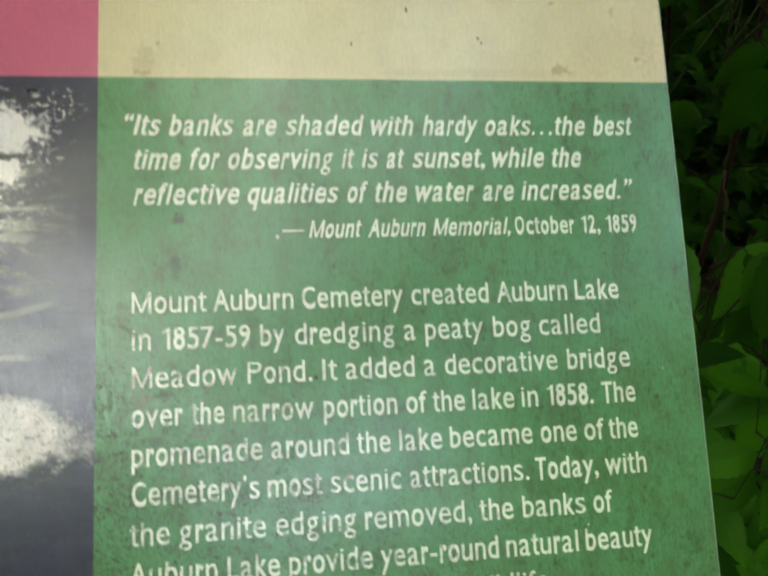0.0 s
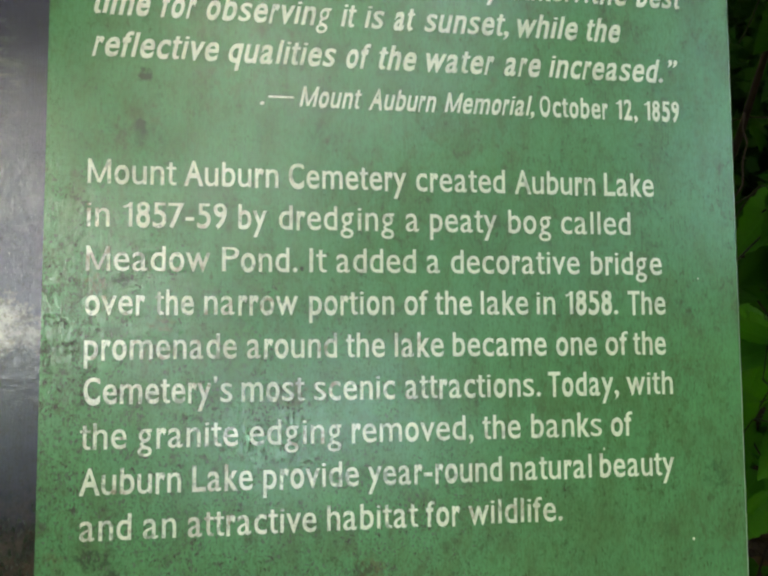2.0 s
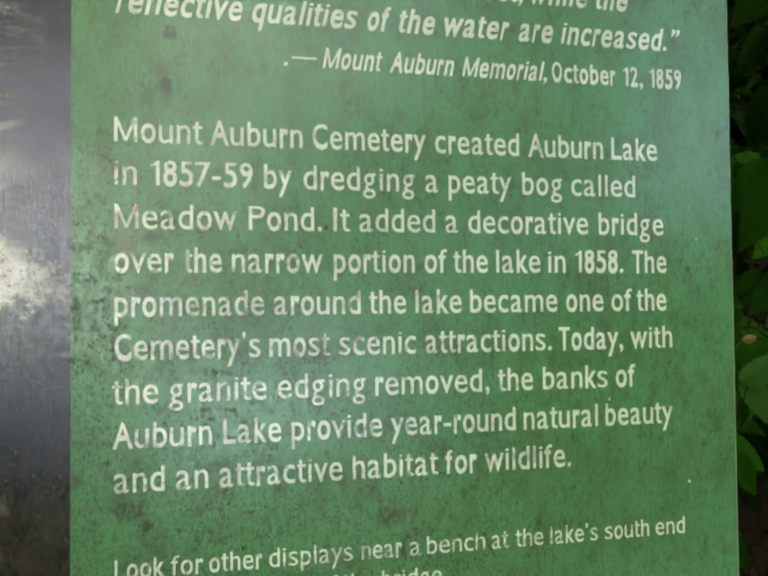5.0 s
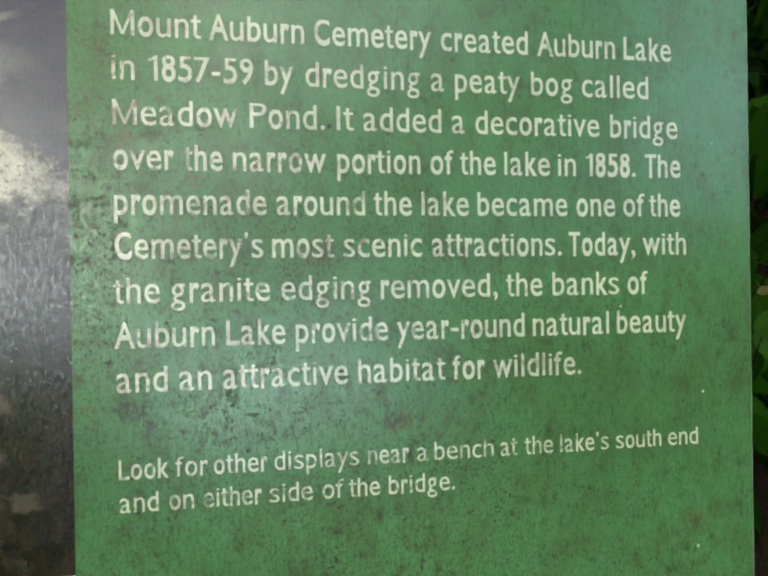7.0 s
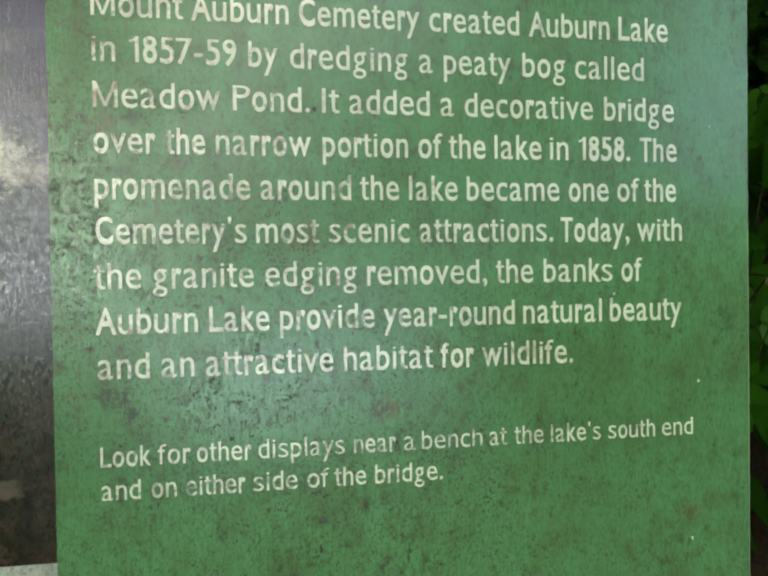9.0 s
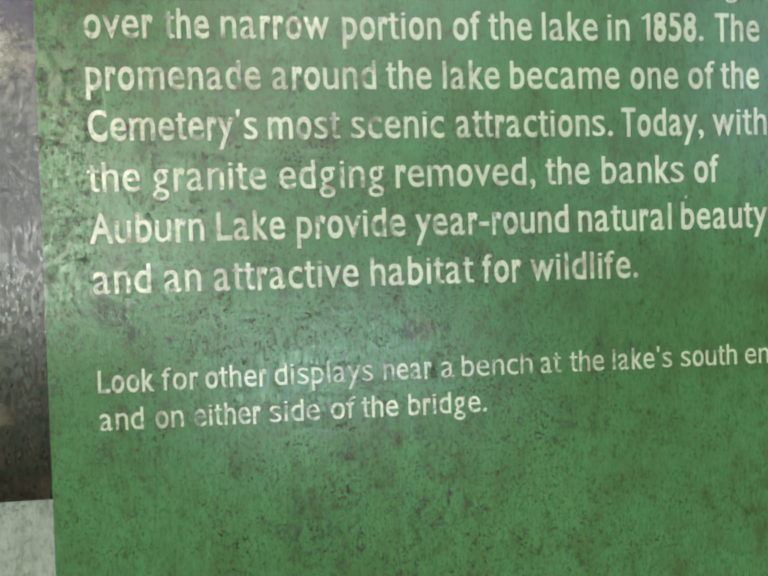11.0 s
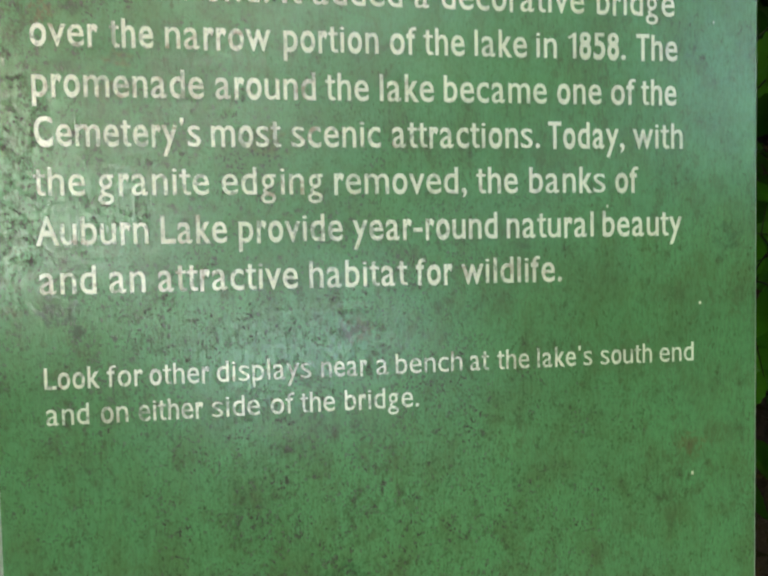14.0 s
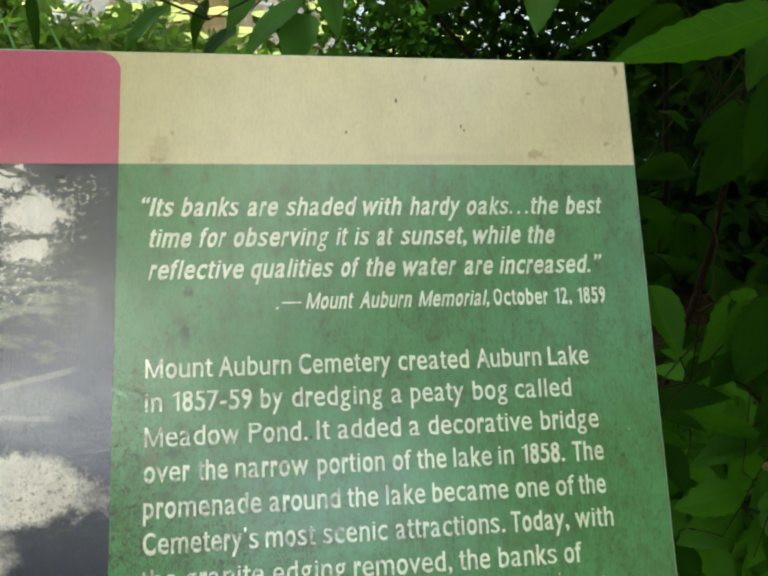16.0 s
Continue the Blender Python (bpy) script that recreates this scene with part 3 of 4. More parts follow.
for letters, wide in (("abdeghnopqu", 0.50), ("ckszxvy", 0.45), ("r", 0.33), ("ft", 0.30), ("il'’,.", 0.235), ("m", 0.78), ("w", 0.68), ("ACO", 0.58), ("M", 0.76), ("LT", 0.47), ("P", 0.55), ("I", 0.26), ("0123456789", 0.50), ("-", 0.36), ("—", 1.0), ("“”", 0.42), ("…", 0.92)):
    SET.update(dict.fromkeys(letters, wide))


def room(letter, stems, slants):
    return 0.055 if letter in stems else 0.008 if letter in slants else 0.040


def pen(points, thick):
    """A stroke of even thickness along the points: vertices and faces."""
    verts = []
    for k, p in enumerate(points):
        along = (Vector(points[min(k + 1, len(points) - 1)]) - Vector(points[max(k - 1, 0)])).normalized()
        off = Vector((-along.y, along.x)) * thick / 2
        verts += [tuple(Vector(p) + off), tuple(Vector(p) - off)]
    return verts, [(2 * k, 2 * k + 1, 2 * k + 3, 2 * k + 2) for k in range(len(points) - 1)]


def drawn(letter, k, stem, cap):
    """The three letters that the built-in font shapes otherwise, drawn with straight pens; k: metres to a unit of width."""
    up, flat = stem * cap / k, 0.80 * stem
    if letter == "M":
        return [pen([(0.07, 0), (0.07, 1)], up), pen([(0.83, 0), (0.83, 1)], up), pen([(0.09, 0.96), (0.45, 0.04)], 0.85 * up), pen([(0.81, 0.96), (0.45, 0.04)], 0.85 * up)]
    if letter == "1":
        return [pen([(0.34, 0), (0.34, 1)], up), pen([(0.14, 0.80), (0.24, 0.85), (0.33, 0.95)], 0.8 * flat)]
    return [pen([(0.17, 0.93), (0.17, 0.22), (0.19, 0.11), (0.25, 0.06), (0.30, 0.045)], up), pen([(0.24, 0.05), (0.40, 0.055)], flat), pen([(0.0, 0.69), (0.39, 0.69)], flat)]


DRAWN = {"M": 0.90, "1": 0.42, "t": 0.40}


def text_line(words, base, cap, spans, shear=0.0, upright=99, stem=0.138):
    """One printed line. spans: where each word begins and ends; base: its baseline; cap: height of its capitals (all mm)."""
    bm = bmesh.new()
    base, cap = base / 1000, cap / 1000
    for n, word in enumerate(words.split()):
        a, b, lean = spans[2 * n] / 1000, spans[2 * n + 1] / 1000, shear if n < upright else 0.0
        left = [room(c, "bhiklmnprLPIM", "vwyATxtf17") for c in word]
        right = [room(c, "adhilmnuqgMI", "vwyArtfkLPT7") for c in word]
        scale = (b - a - 0.5 * lean * cap) / (sum(SET[c] for c in word) - left[0] - right[-1])
        ink, x = [], -left[0]
        for c, l, r in zip(word, left, right):
            lo, wide = (x + l) * scale, (SET[c] - l - r) * scale
            x += SET[c]
            if c in DRAWN:
                k = wide / DRAWN[c]
                ink += [([(lo + k * u, v * cap) for u, v in verts], faces) for verts, faces in drawn(c, k, stem, cap)]
                continue
            u0, u1 = span(letter_mesh(c, 0)[0])
            if c in "il.,'’I":
                k, weight = stem * cap / STEM, 0.0
                lo += (wide - k * (u1 - u0)) / 2
            else:
                k = (wide - stem * cap) / (u1 - u0 - STEM)
                weight = min((stem * cap / k - STEM) / 2, 0.004 if c == "g" else 0.03) if c not in "—-…" else 0.0
            verts, faces = letter_mesh(c, weight)
            ink.append(([(lo + k * (u - u0 + weight), tall(v) * cap) for u, v in verts], faces))
        ink = [([(u + lean * v, v) for u, v in verts], faces) for verts, faces in ink]
        lo, hi = min(span(v)[0] for v, _ in ink), max(span(v)[1] for v, _ in ink)
        for copy, (verts, faces) in enumerate(ink):
            made = [bm.verts.new((a + (u - lo) * (b - a) / (hi - lo), -0.00045 - 0.00002 * (copy % 4), base + v)) for u, v in verts]
            for f in faces:
                bm.faces.new([made[i] for i in f])
    bmesh.ops.recalc_face_normals(bm, faces=bm.faces)
    for f in bm.faces:
        if f.normal.y > 0:
            f.normal_flip()
    return part("text_line", bm, letter_print, column, "cream printed line of text")


text_line("“Its banks are shaded with hardy oaks…the best", -22.0, 7.6, (9.4, 22.2, 24.8, 48.1, 51.2, 63.7, 66.8, 96.4, 98.7, 115.2, 118.4, 140.5, 143.0, 183.6, 186.7, 203.4), shear=0.21, stem=0.155)
text_line("time for observing it is at sunset, while the", -34.8, 7.6, (12.7, 29.1, 32.0, 42.9, 45.7, 84.3, 87.1, 92.2, 94.6, 101.1, 104.0, 111.1, 113.9, 142.1, 145.0, 165.9, 168.9, 180.9), shear=0.21, stem=0.155)
text_line("reflective qualities of the water are increased.”", -47.9, 7.6, (12.4, 49.7, 52.5, 85.7, 88.8, 96.8, 99.2, 111.4, 114.5, 137.2, 140.3, 152.8, 155.5, 201.0), shear=0.21, stem=0.155)
text_line(".— Mount Auburn Memorial, October 12, 1859", -61.1, 6.5, (62.2, 72.6, 74.2, 93.8, 95.8, 117.7, 120.3, 150.3, 152.2, 175.7, 178.5, 186.2, 188.6, 201.1), shear=0.21, upright=4)
text_line("Mount Auburn Cemetery created Auburn Lake", -86.8, 7.4, (12.0, 37.5, 39.7, 67.9, 71.0, 107.8, 110.9, 140.0, 143.2, 170.6, 173.7, 191.1))
text_line("in 1857-59 by dredging a peaty bog called", -99.7, 7.4, (12.0, 18.5, 22.2, 52.5, 55.9, 64.5, 68.1, 103.8, 107.5, 111.7, 115.3, 137.1, 140.9, 155.2, 158.6, 182.5))
text_line("Meadow Pond. It added a decorative bridge", -112.8, 7.4, (12.1, 47.7, 51.2, 73.8, 77.4, 82.7, 85.7, 110.7, 114.1, 118.3, 121.9, 164.6, 168.5, 193.1))
text_line("over the narrow portion of the lake in 1858. The", -125.8, 7.4, (12.1, 29.1, 31.9, 43.1, 46.1, 74.0, 77.4, 103.7, 106.9, 114.5, 116.6, 128.5, 131.4, 147.0, 149.8, 156.1, 159.5, 177.5, 180.9, 194.0))
text_line("promenade around the lake became one of the", -138.9, 7.4, (12.1, 55.8, 58.8, 85.9, 88.6, 100.7, 103.8, 119.3, 122.2, 152.9, 156.1, 169.8, 172.8, 180.6, 182.3, 193.7))
text_line("Cemetery's most scenic attractions. Today, with", -151.8, 7.4, (12.2, 54.6, 57.3, 76.0, 78.9, 103.8, 107.0, 150.7, 153.2, 177.0, 179.6, 195.7))
text_line("the granite edging removed, the banks of", -164.8, 7.4, (11.6, 24.5, 27.6, 56.4, 59.7, 87.2, 90.4, 128.5, 131.4, 143.8, 147.3, 170.9, 174.0, 181.3))
text_line("Auburn Lake provide year-round natural beauty", -177.8, 7.4, (11.6, 40.1, 43.3, 60.8, 63.9, 92.5, 95.3, 137.5, 140.3, 167.1, 169.9, 195.4))
text_line("and an attractive habitat for wildlife.", -190.8, 7.4, (12.0, 26.3, 29.6, 38.9, 42.2, 79.7, 82.9, 110.7, 113.2, 124.0, 126.5, 157.1))
text_line("Look for other displays near a bench at the lake's south end", -216.1, 5.7, (12.2, 26.2, 28.1, 37.4, 39.1, 55.0, 56.9, 82.8, 85.6, 98.6, 101.2, 104.7, 106.8, 126.4, 128.7, 134.4, 136.9, 146.7, 149.2, 166.4, 169.0, 185.5, 188.0, 199.2), stem=0.130)
text_line("and on either side of the bridge.", -225.8, 5.7, (12.3, 23.2, 26.2, 33.2, 35.9, 53.0, 55.3, 68.3, 71.3, 77.9, 79.5, 89.2, 92.0, 113.4), stem=0.130)

# stand: two bracket arms on a post behind and below the board, foot plate on the ground
bm = box(bmesh.new(), -0.42, -0.38, 0.0095, 0.040, BOTTOM + 0.03, TOP - 0.04, 0.003)
part("bracket", bm, bronze, sign, "dark bronze bracket")
bm = box(bmesh.new(), 0.06, 0.10, 0.0095, 0.040, BOTTOM + 0.03, TOP - 0.06, 0.003)
part("bracket", bm, bronze, sign)
for px in (-0.40, 0.08):
    top = BOARD @ Vector((px, 0.035, -0.22))
    bm = box(bmesh.new(), px - 0.035, px + 0.035, top.y - 0.012, top.y + 0.058, -0.02, top.z, 0.005)
    post = part("post", bm, bronze, sign, "dark bronze post")
    post.matrix_parent_inverse = BOARD.inverted()


# ---------------------------------------------------------------- shrubs
def leaf_mesh(width, droop, fold, saw, seed, green=shade_green):
    """A pointed blade one unit long along x, folded at the midrib, with a finely toothed edge; width in the same unit."""
    rng = random.Random(seed)
    n = 17
    verts, faces = [], []
    for i in range(n + 1):
        u = i / n
        w = width / 2 * (math.sin(math.pi * u ** 0.82)) ** 0.85 * (1 - 0.25 * u) * 1.12 if 0 < u < 1 else 0.0
        w *= 1 + (saw if i % 2 else -saw) + rng.uniform(-0.03, 0.03)
        z = -droop * u * u + 0.02 * math.sin(7 * u + seed)
        verts += [(u, 0, z), (u, w * 0.55, z + fold * w * 0.9 + 0.006 * math.sin(9 * u)), (u, w, z + fold * w * 1.1), (u, -w * 0.55, z + fold * w * 0.9), (u, -w, z + fold * w * 1.1 + 0.006 * math.sin(8 * u + 1))]
    for i in range(n):
        a, b = 5 * i, 5 * i + 5
        faces += [(a, b, b + 1, a + 1), (a + 1, b + 1, b + 2, a + 2), (b, a, a + 3, b + 3), (b + 3, a + 3, a + 4, b + 4)]
    me = bpy.data.meshes.new("leaf")
    me.from_pydata(verts, [], faces)
    me.polygons.foreach_set("use_smooth", [True] * len(me.polygons))
    me.materials.append(green)
    return me


WIDTHS = (0.17, 0.24, 0.30, 0.36, 0.42, 0.48, 0.56)
# the same blades as dark copies for shade and lighter copies for light
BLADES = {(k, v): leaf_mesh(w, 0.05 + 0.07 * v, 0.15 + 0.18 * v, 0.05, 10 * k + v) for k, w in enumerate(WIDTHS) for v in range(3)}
LIT = {(k, v): leaf_mesh(w, 0.05 + 0.07 * v, 0.15 + 0.18 * v, 0.05, 10 * k + v, lit_green) for k, w in enumerate(WIDTHS) for v in range(3)}
BRIGHT_LIT = {(k, v): leaf_mesh(w, 0.05 + 0.07 * v, 0.15 + 0.18 * v, 0.05, 10 * k + v, bright_lit_green) for k, w in enumerate(WIDTHS) for v in range(3)}


def blade(parent, base, tip, width, rng, kinds=BLADES):
    """One leaf from base to tip, its face turned up and a little at random."""
    base, tip = Vector(base), Vector(tip)
    long = tip - base
    k = min(range(len(WIDTHS)), key=lambda i: abs(WIDTHS[i] - width / long.length))
    ob = new("leaf", kinds[k, rng.randrange(3)])
    x = long.normalized()
    up = Vector((rng.uniform(-0.25, 0.25), rng.uniform(-0.75, -0.15), 1.0))
    y = up.cross(x).normalized()
    z = x.cross(y)
    m = Matrix((x, y, z)).transposed().to_4x4()
    m.translation = base
    ob.matrix_world = m @ Matrix.Diagonal((long.length, long.length, long.length, 1))
    ob.parent = parent
    return ob


def shrub_stem(parent, points, radius, name="stem"):
    radii = [radius * (1 - 0.7 * k / (len(points) - 1)) for k in range(len(points))]
    return part(name, tube(bmesh.new(), points, radii, 6), twig_bark, parent, smooth=True)


def bent(a, b, sag, count, rng, jitter=0.012):
    a, b = Vector(a), Vector(b)
    return [a.lerp(b, k / count) + Vector((rng.uniform(-jitter, jitter), rng.uniform(-jitter, jitter), sag * math.sin(math.pi * k / count))) * (0 if k in (0,) else 1) for k in range(count + 1)]


twig_points = []


def leafy_twig(parent, leaves, root, rng, lit=LIT, inner=99):
    """A twig from its root into the middle of the inner leaves, and to each leaf a thin curved stalk from the nearest twig."""
    root = Vector(root)
    heart = sum((Vector(l[:3]) for l in leaves[:inner]), Vector()) / len(leaves[:inner])
    main = bent(root, heart + 0.15 * (heart - root), 0.02, 8, rng, 0.004)
    shrub_stem(parent, main, 0.0015, "twig")
    twig_points.extend(main[2:])
    for l in leaves:
        base, tip = Vector(l[:3]), Vector(l[3:6])
        start = min(twig_points, key=lambda p: (p - base).length)
        elbow = base - (tip - base).normalized() * min(0.03, 0.5 * (start - base).length)
        stalk = [start * (1 - u) ** 2 + elbow * 2 * u * (1 - u) + base * u * u for u in (k / 6 for k in range(7))]
        part("stalk", tube(bmesh.new(), stalk, [0.0009 - 0.00007 * k for k in range(7)], 5), stalk_green, parent, smooth=True)
        # marked leaves take a lighter copy that stands in for light
        blade(parent, base, tip, l[6], rng, BLADES if len(l) < 8 else lit if l[7] is True else l[7])


rng = random.Random(4)
near_shrub = tagged(new("shrub"), "leafy green shrub with pointed toothed leaves growing beside the board", "shrub")
shrub_stem(near_shrub, bent((0.78, 0.62, 0.0), (0.52, 0.40, 1.02), 0.02, 7, rng), 0.008)
shrub_stem(near_shrub, bent((0.86, 0.52, 0.0), (0.74, 0.30, 0.75), 0.02, 6, rng), 0.007)
shrub_stem(near_shrub, bent((0.80, 0.70, 0.0), (0.10, 0.50, 1.02), 0.10, 8, rng), 0.007)
leafy_twig(near_shrub, (
    (0.338, 0.098, 0.994, 0.240, 0.090, 0.969, 0.028, True),
    (0.320, 0.213, 0.979, 0.257, 0.181, 0.958, 0.019),
    (0.360, 0.246, 0.963, 0.287, 0.186, 0.945, 0.025),
    (0.357, 0.132, 0.985, 0.328, 0.094, 0.954, 0.022, True),
    (0.376, 0.134, 0.950, 0.338, 0.083, 0.914, 0.028),
    (0.410, 0.190, 0.888, 0.352, 0.141, 0.863, 0.035),
    (0.429, 0.231, 0.894, 0.368, 0.190, 0.879, 0.022),
    (0.382, 0.276, 0.870, 0.386, 0.229, 0.880, 0.011),
    (0.427, 0.275, 0.814, 0.354, 0.231, 0.840, 0.030),
    (0.398, 0.299, 0.777, 0.397, 0.225, 0.782, 0.029),
), (0.54, 0.42, 0.98), rng)
leafy_twig(near_shrub, (
    (0.362, 0.177, 0.757, 0.373, 0.119, 0.731, 0.033, True),
    (0.474, 0.194, 0.738, 0.414, 0.148, 0.695, 0.035, True),
    (0.477, 0.182, 0.687, 0.437, 0.149, 0.665, 0.033),
    (0.467, 0.205, 0.649, 0.426, 0.172, 0.646, 0.023),
    (0.389, 0.156, 0.650, 0.432, 0.119, 0.681, 0.027),
    (0.418, 0.178, 0.599, 0.444, 0.145, 0.619, 0.024),
), (0.62, 0.48, 0.66), rng)
leafy_twig(near_shrub, (
    (0.490, 0.133, 0.616, 0.417, 0.152, 0.636, 0.025, True),
    (0.490, 0.132, 0.615, 0.425, 0.120, 0.599, 0.028, True),
    (0.372, 0.101, 0.649, 0.374, 0.054, 0.642, 0.022),
    (0.594, 0.230, 0.573, 0.557, 0.201, 0.544, 0.033),
    (0.473, 0.102, 0.576, 0.405, 0.096, 0.566, 0.032, True),
), (0.70, 0.44, 0.55), rng)
leafy_twig(near_shrub, (
    (0.492, 0.109, 0.538, 0.422, 0.090, 0.518, 0.043, True),
    (0.459, 0.110, 0.507, 0.466, 0.046, 0.487, 0.035, True),
    (0.512, 0.095, 0.560, 0.464, 0.051, 0.536, 0.029, True),
    (0.533, 0.129, 0.573, 0.487, 0.094, 0.553, 0.034, True),
    (0.428, 0.097, 0.513, 0.424, 0.051, 0.510, 0.027),
), (0.76, 0.36, 0.45), rng)
leafy_twig(near_shrub, (
    # the first two leaves carry the sky's light in their brighter colour
    (0.464, 0.069, 0.591, 0.486, 0.068, 0.628, 0.032, BRIGHT_LIT),
    (0.464, 0.069, 0.591, 0.486, 0.020, 0.583, 0.034, BRIGHT_LIT),
    (0.471, 0.075, 0.586, 0.481, 0.103, 0.604, 0.011, True),
    (0.488, 0.078, 0.557, 0.482, 0.052, 0.546, 0.015),
    (0.449, 0.154, 0.755, 0.408, 0.119, 0.734, 0.030, True),
    (0.491, 0.174, 0.706, 0.453, 0.135, 0.684, 0.028),
    (0.444, 0.135, 0.773, 0.399, 0.089, 0.736, 0.034),
    (0.489, 0.113, 0.681, 0.441, 0.080, 0.665, 0.025),
    (0.443, 0.177, 0.740, 0.439, 0.142, 0.729, 0.016),
), (0.80, 0.42, 0.40), rng, inner=4)
# marked leaves here have the pond's backlight painted in as brighter green
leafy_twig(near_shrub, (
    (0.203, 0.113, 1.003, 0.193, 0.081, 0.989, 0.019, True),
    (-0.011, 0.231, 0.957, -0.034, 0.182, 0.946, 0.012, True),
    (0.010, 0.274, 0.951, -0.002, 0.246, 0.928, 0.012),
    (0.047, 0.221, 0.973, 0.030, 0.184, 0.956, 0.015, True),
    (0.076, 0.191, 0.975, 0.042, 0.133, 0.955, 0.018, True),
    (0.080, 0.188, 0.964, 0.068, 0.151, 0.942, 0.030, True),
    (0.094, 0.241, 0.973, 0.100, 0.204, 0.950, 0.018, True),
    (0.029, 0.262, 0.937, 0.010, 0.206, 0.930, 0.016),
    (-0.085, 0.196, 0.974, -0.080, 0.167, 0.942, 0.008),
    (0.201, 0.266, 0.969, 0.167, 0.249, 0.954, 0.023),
), (0.34, 0.50, 1.0), rng, BRIGHT_LIT)


# a pale bud on its short stalk, with three narrow sepals
bud_skin = simple("pale yellow bud", (0.34, 0.24, 0.07), (0.22, 0.15, 0.05), 300, 0.4, 0.2, 0.0003)
shrub_stem(near_shrub, [(0.56, 0.19, 0.565), (0.53, 0.15, 0.575), (0.502, 0.118, 0.588)], 0.0009, "twig")
bm = bmesh.new()
bmesh.ops.create_uvsphere(bm, u_segments=12, v_segments=8, radius=0.0048, matrix=pose(0.499, 0.115, 0.594, 20, 35, 0) @ Matrix.Diagonal((0.85, 0.85, 1.25, 1)))
part("bud", bm, bud_skin, near_shrub, "pale yellow flower bud", smooth=True)
for k in range(3):
    a = 2.1 * k + 0.4
    blade(near_shrub, (0.500, 0.116, 0.590), (0.499 + 0.012 * math.cos(a), 0.115 + 0.012 * math.sin(a), 0.603), 0.0028, rng, LIT)


def scatter_leaves(parent, count, boxed, rng, size=(0.06, 0.11), keep=lambda p: True, kinds=BLADES):
    """Leafy shoots at random places in a box: pairs of leaves along short drooping twigs."""
    made = 0
    while made < count:
        p = Vector([rng.uniform(*b) for b in boxed])
        if not keep(p):
            continue
        way = Vector((rng.uniform(-1, 1), rng.uniform(-1.0, 0.5), rng.uniform(-0.15, 0.6))).normalized()
        run = rng.uniform(0.12, 0.22)
        end = p + way * run
        shrub_stem(parent, bent(p, end, 0.02, 3, rng, 0.006), 0.0018, "twig")
        side = way.cross(Vector((0, 0, 1))).normalized()
        for k in range(4):
            for s in (-1, 1):
                size_k = rng.uniform(*size)
                at = p.lerp(end, (k + 0.6) / 4)
                out = (side * s * rng.uniform(0.7, 1.0) + way * rng.uniform(0.3, 0.8) + Vector((0, 0, rng.uniform(-0.7, 0.05)))).normalized()
                blade(parent, at, at + out * size_k, size_k * rng.uniform(0.34, 0.48), rng, kinds)
                made += 1


def clear(p):
    """Out of the space of the board and of the camera's way."""
    q = BOARD.inverted() @ p
    return q.y > 0.10 and not (q.y < 0.30 and q.x < 0.30)


# inner shoots in the dark shade tone, lower front ones in the lit tone
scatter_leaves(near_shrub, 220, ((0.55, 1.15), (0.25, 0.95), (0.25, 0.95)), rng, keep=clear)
scatter_leaves(near_shrub, 90, ((0.56, 0.80), (0.20, 0.42), (0.28, 0.56)), rng, keep=clear, kinds=LIT)
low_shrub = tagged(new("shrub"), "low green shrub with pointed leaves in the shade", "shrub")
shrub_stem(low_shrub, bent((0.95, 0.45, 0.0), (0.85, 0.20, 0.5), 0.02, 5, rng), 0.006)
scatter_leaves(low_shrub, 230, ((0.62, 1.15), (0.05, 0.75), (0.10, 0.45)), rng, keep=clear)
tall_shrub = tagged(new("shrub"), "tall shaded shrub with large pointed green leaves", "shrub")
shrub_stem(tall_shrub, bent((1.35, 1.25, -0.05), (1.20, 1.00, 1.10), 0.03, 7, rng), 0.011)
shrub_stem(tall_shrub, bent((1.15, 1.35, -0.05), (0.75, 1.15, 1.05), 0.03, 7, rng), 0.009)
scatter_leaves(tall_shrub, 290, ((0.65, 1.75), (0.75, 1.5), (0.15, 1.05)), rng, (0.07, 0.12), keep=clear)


# ---------------------------------------------------------------- leaf masses
def leaf_cloud(count, inside, size, nrng, flat=0.6):
    """Many small folded leaves (two faces each) at places given by inside(count)."""
    c = inside(count)
    a = nrng.normal(size=(count, 3))
    a[:, 2] *= flat
    a /= np.linalg.norm(a, axis=1, keepdims=True)
    b = np.cross(a, nrng.normal(size=(count, 3)))
    b /= np.linalg.norm(b, axis=1, keepdims=True)
    nrm = np.cross(a, b)
    s = nrng.uniform(*size, (count, 1))
    w = s * nrng.uniform(0.15, 0.24, (count, 1))
    lift = 0.10 * s * nrm
    v = np.stack([c, c + 0.30 * s * a + w * b + lift, c + 0.30 * s * a - w * b + lift, c + 0.66 * s * a + 0.75 * w * b + lift, c + 0.66 * s * a - 0.75 * w * b + lift, c + s * a], 1).reshape(-1, 3)
    k = 6 * np.arange(count)[:, None]
    return v, np.concatenate([k + [0, 1, 2], k + [1, 3, 2], k + [2, 3, 4], k + [3, 5, 4]], 1).reshape(-1, 3)


def clumps(centre, radii, clump_count, spread, nrng):
    centre, radii = np.array(centre), np.array(radii)
    d = nrng.normal(size=(clump_count, 3))
    d /= np.linalg.norm(d, axis=1, keepdims=True)
    mids = centre + radii * d * nrng.uniform(0.25, 1.0, (clump_count, 1)) ** 0.5

    def inside(count):
        return mids[nrng.integers(0, clump_count, count)] + nrng.normal(size=(count, 3)) * spread
    return inside


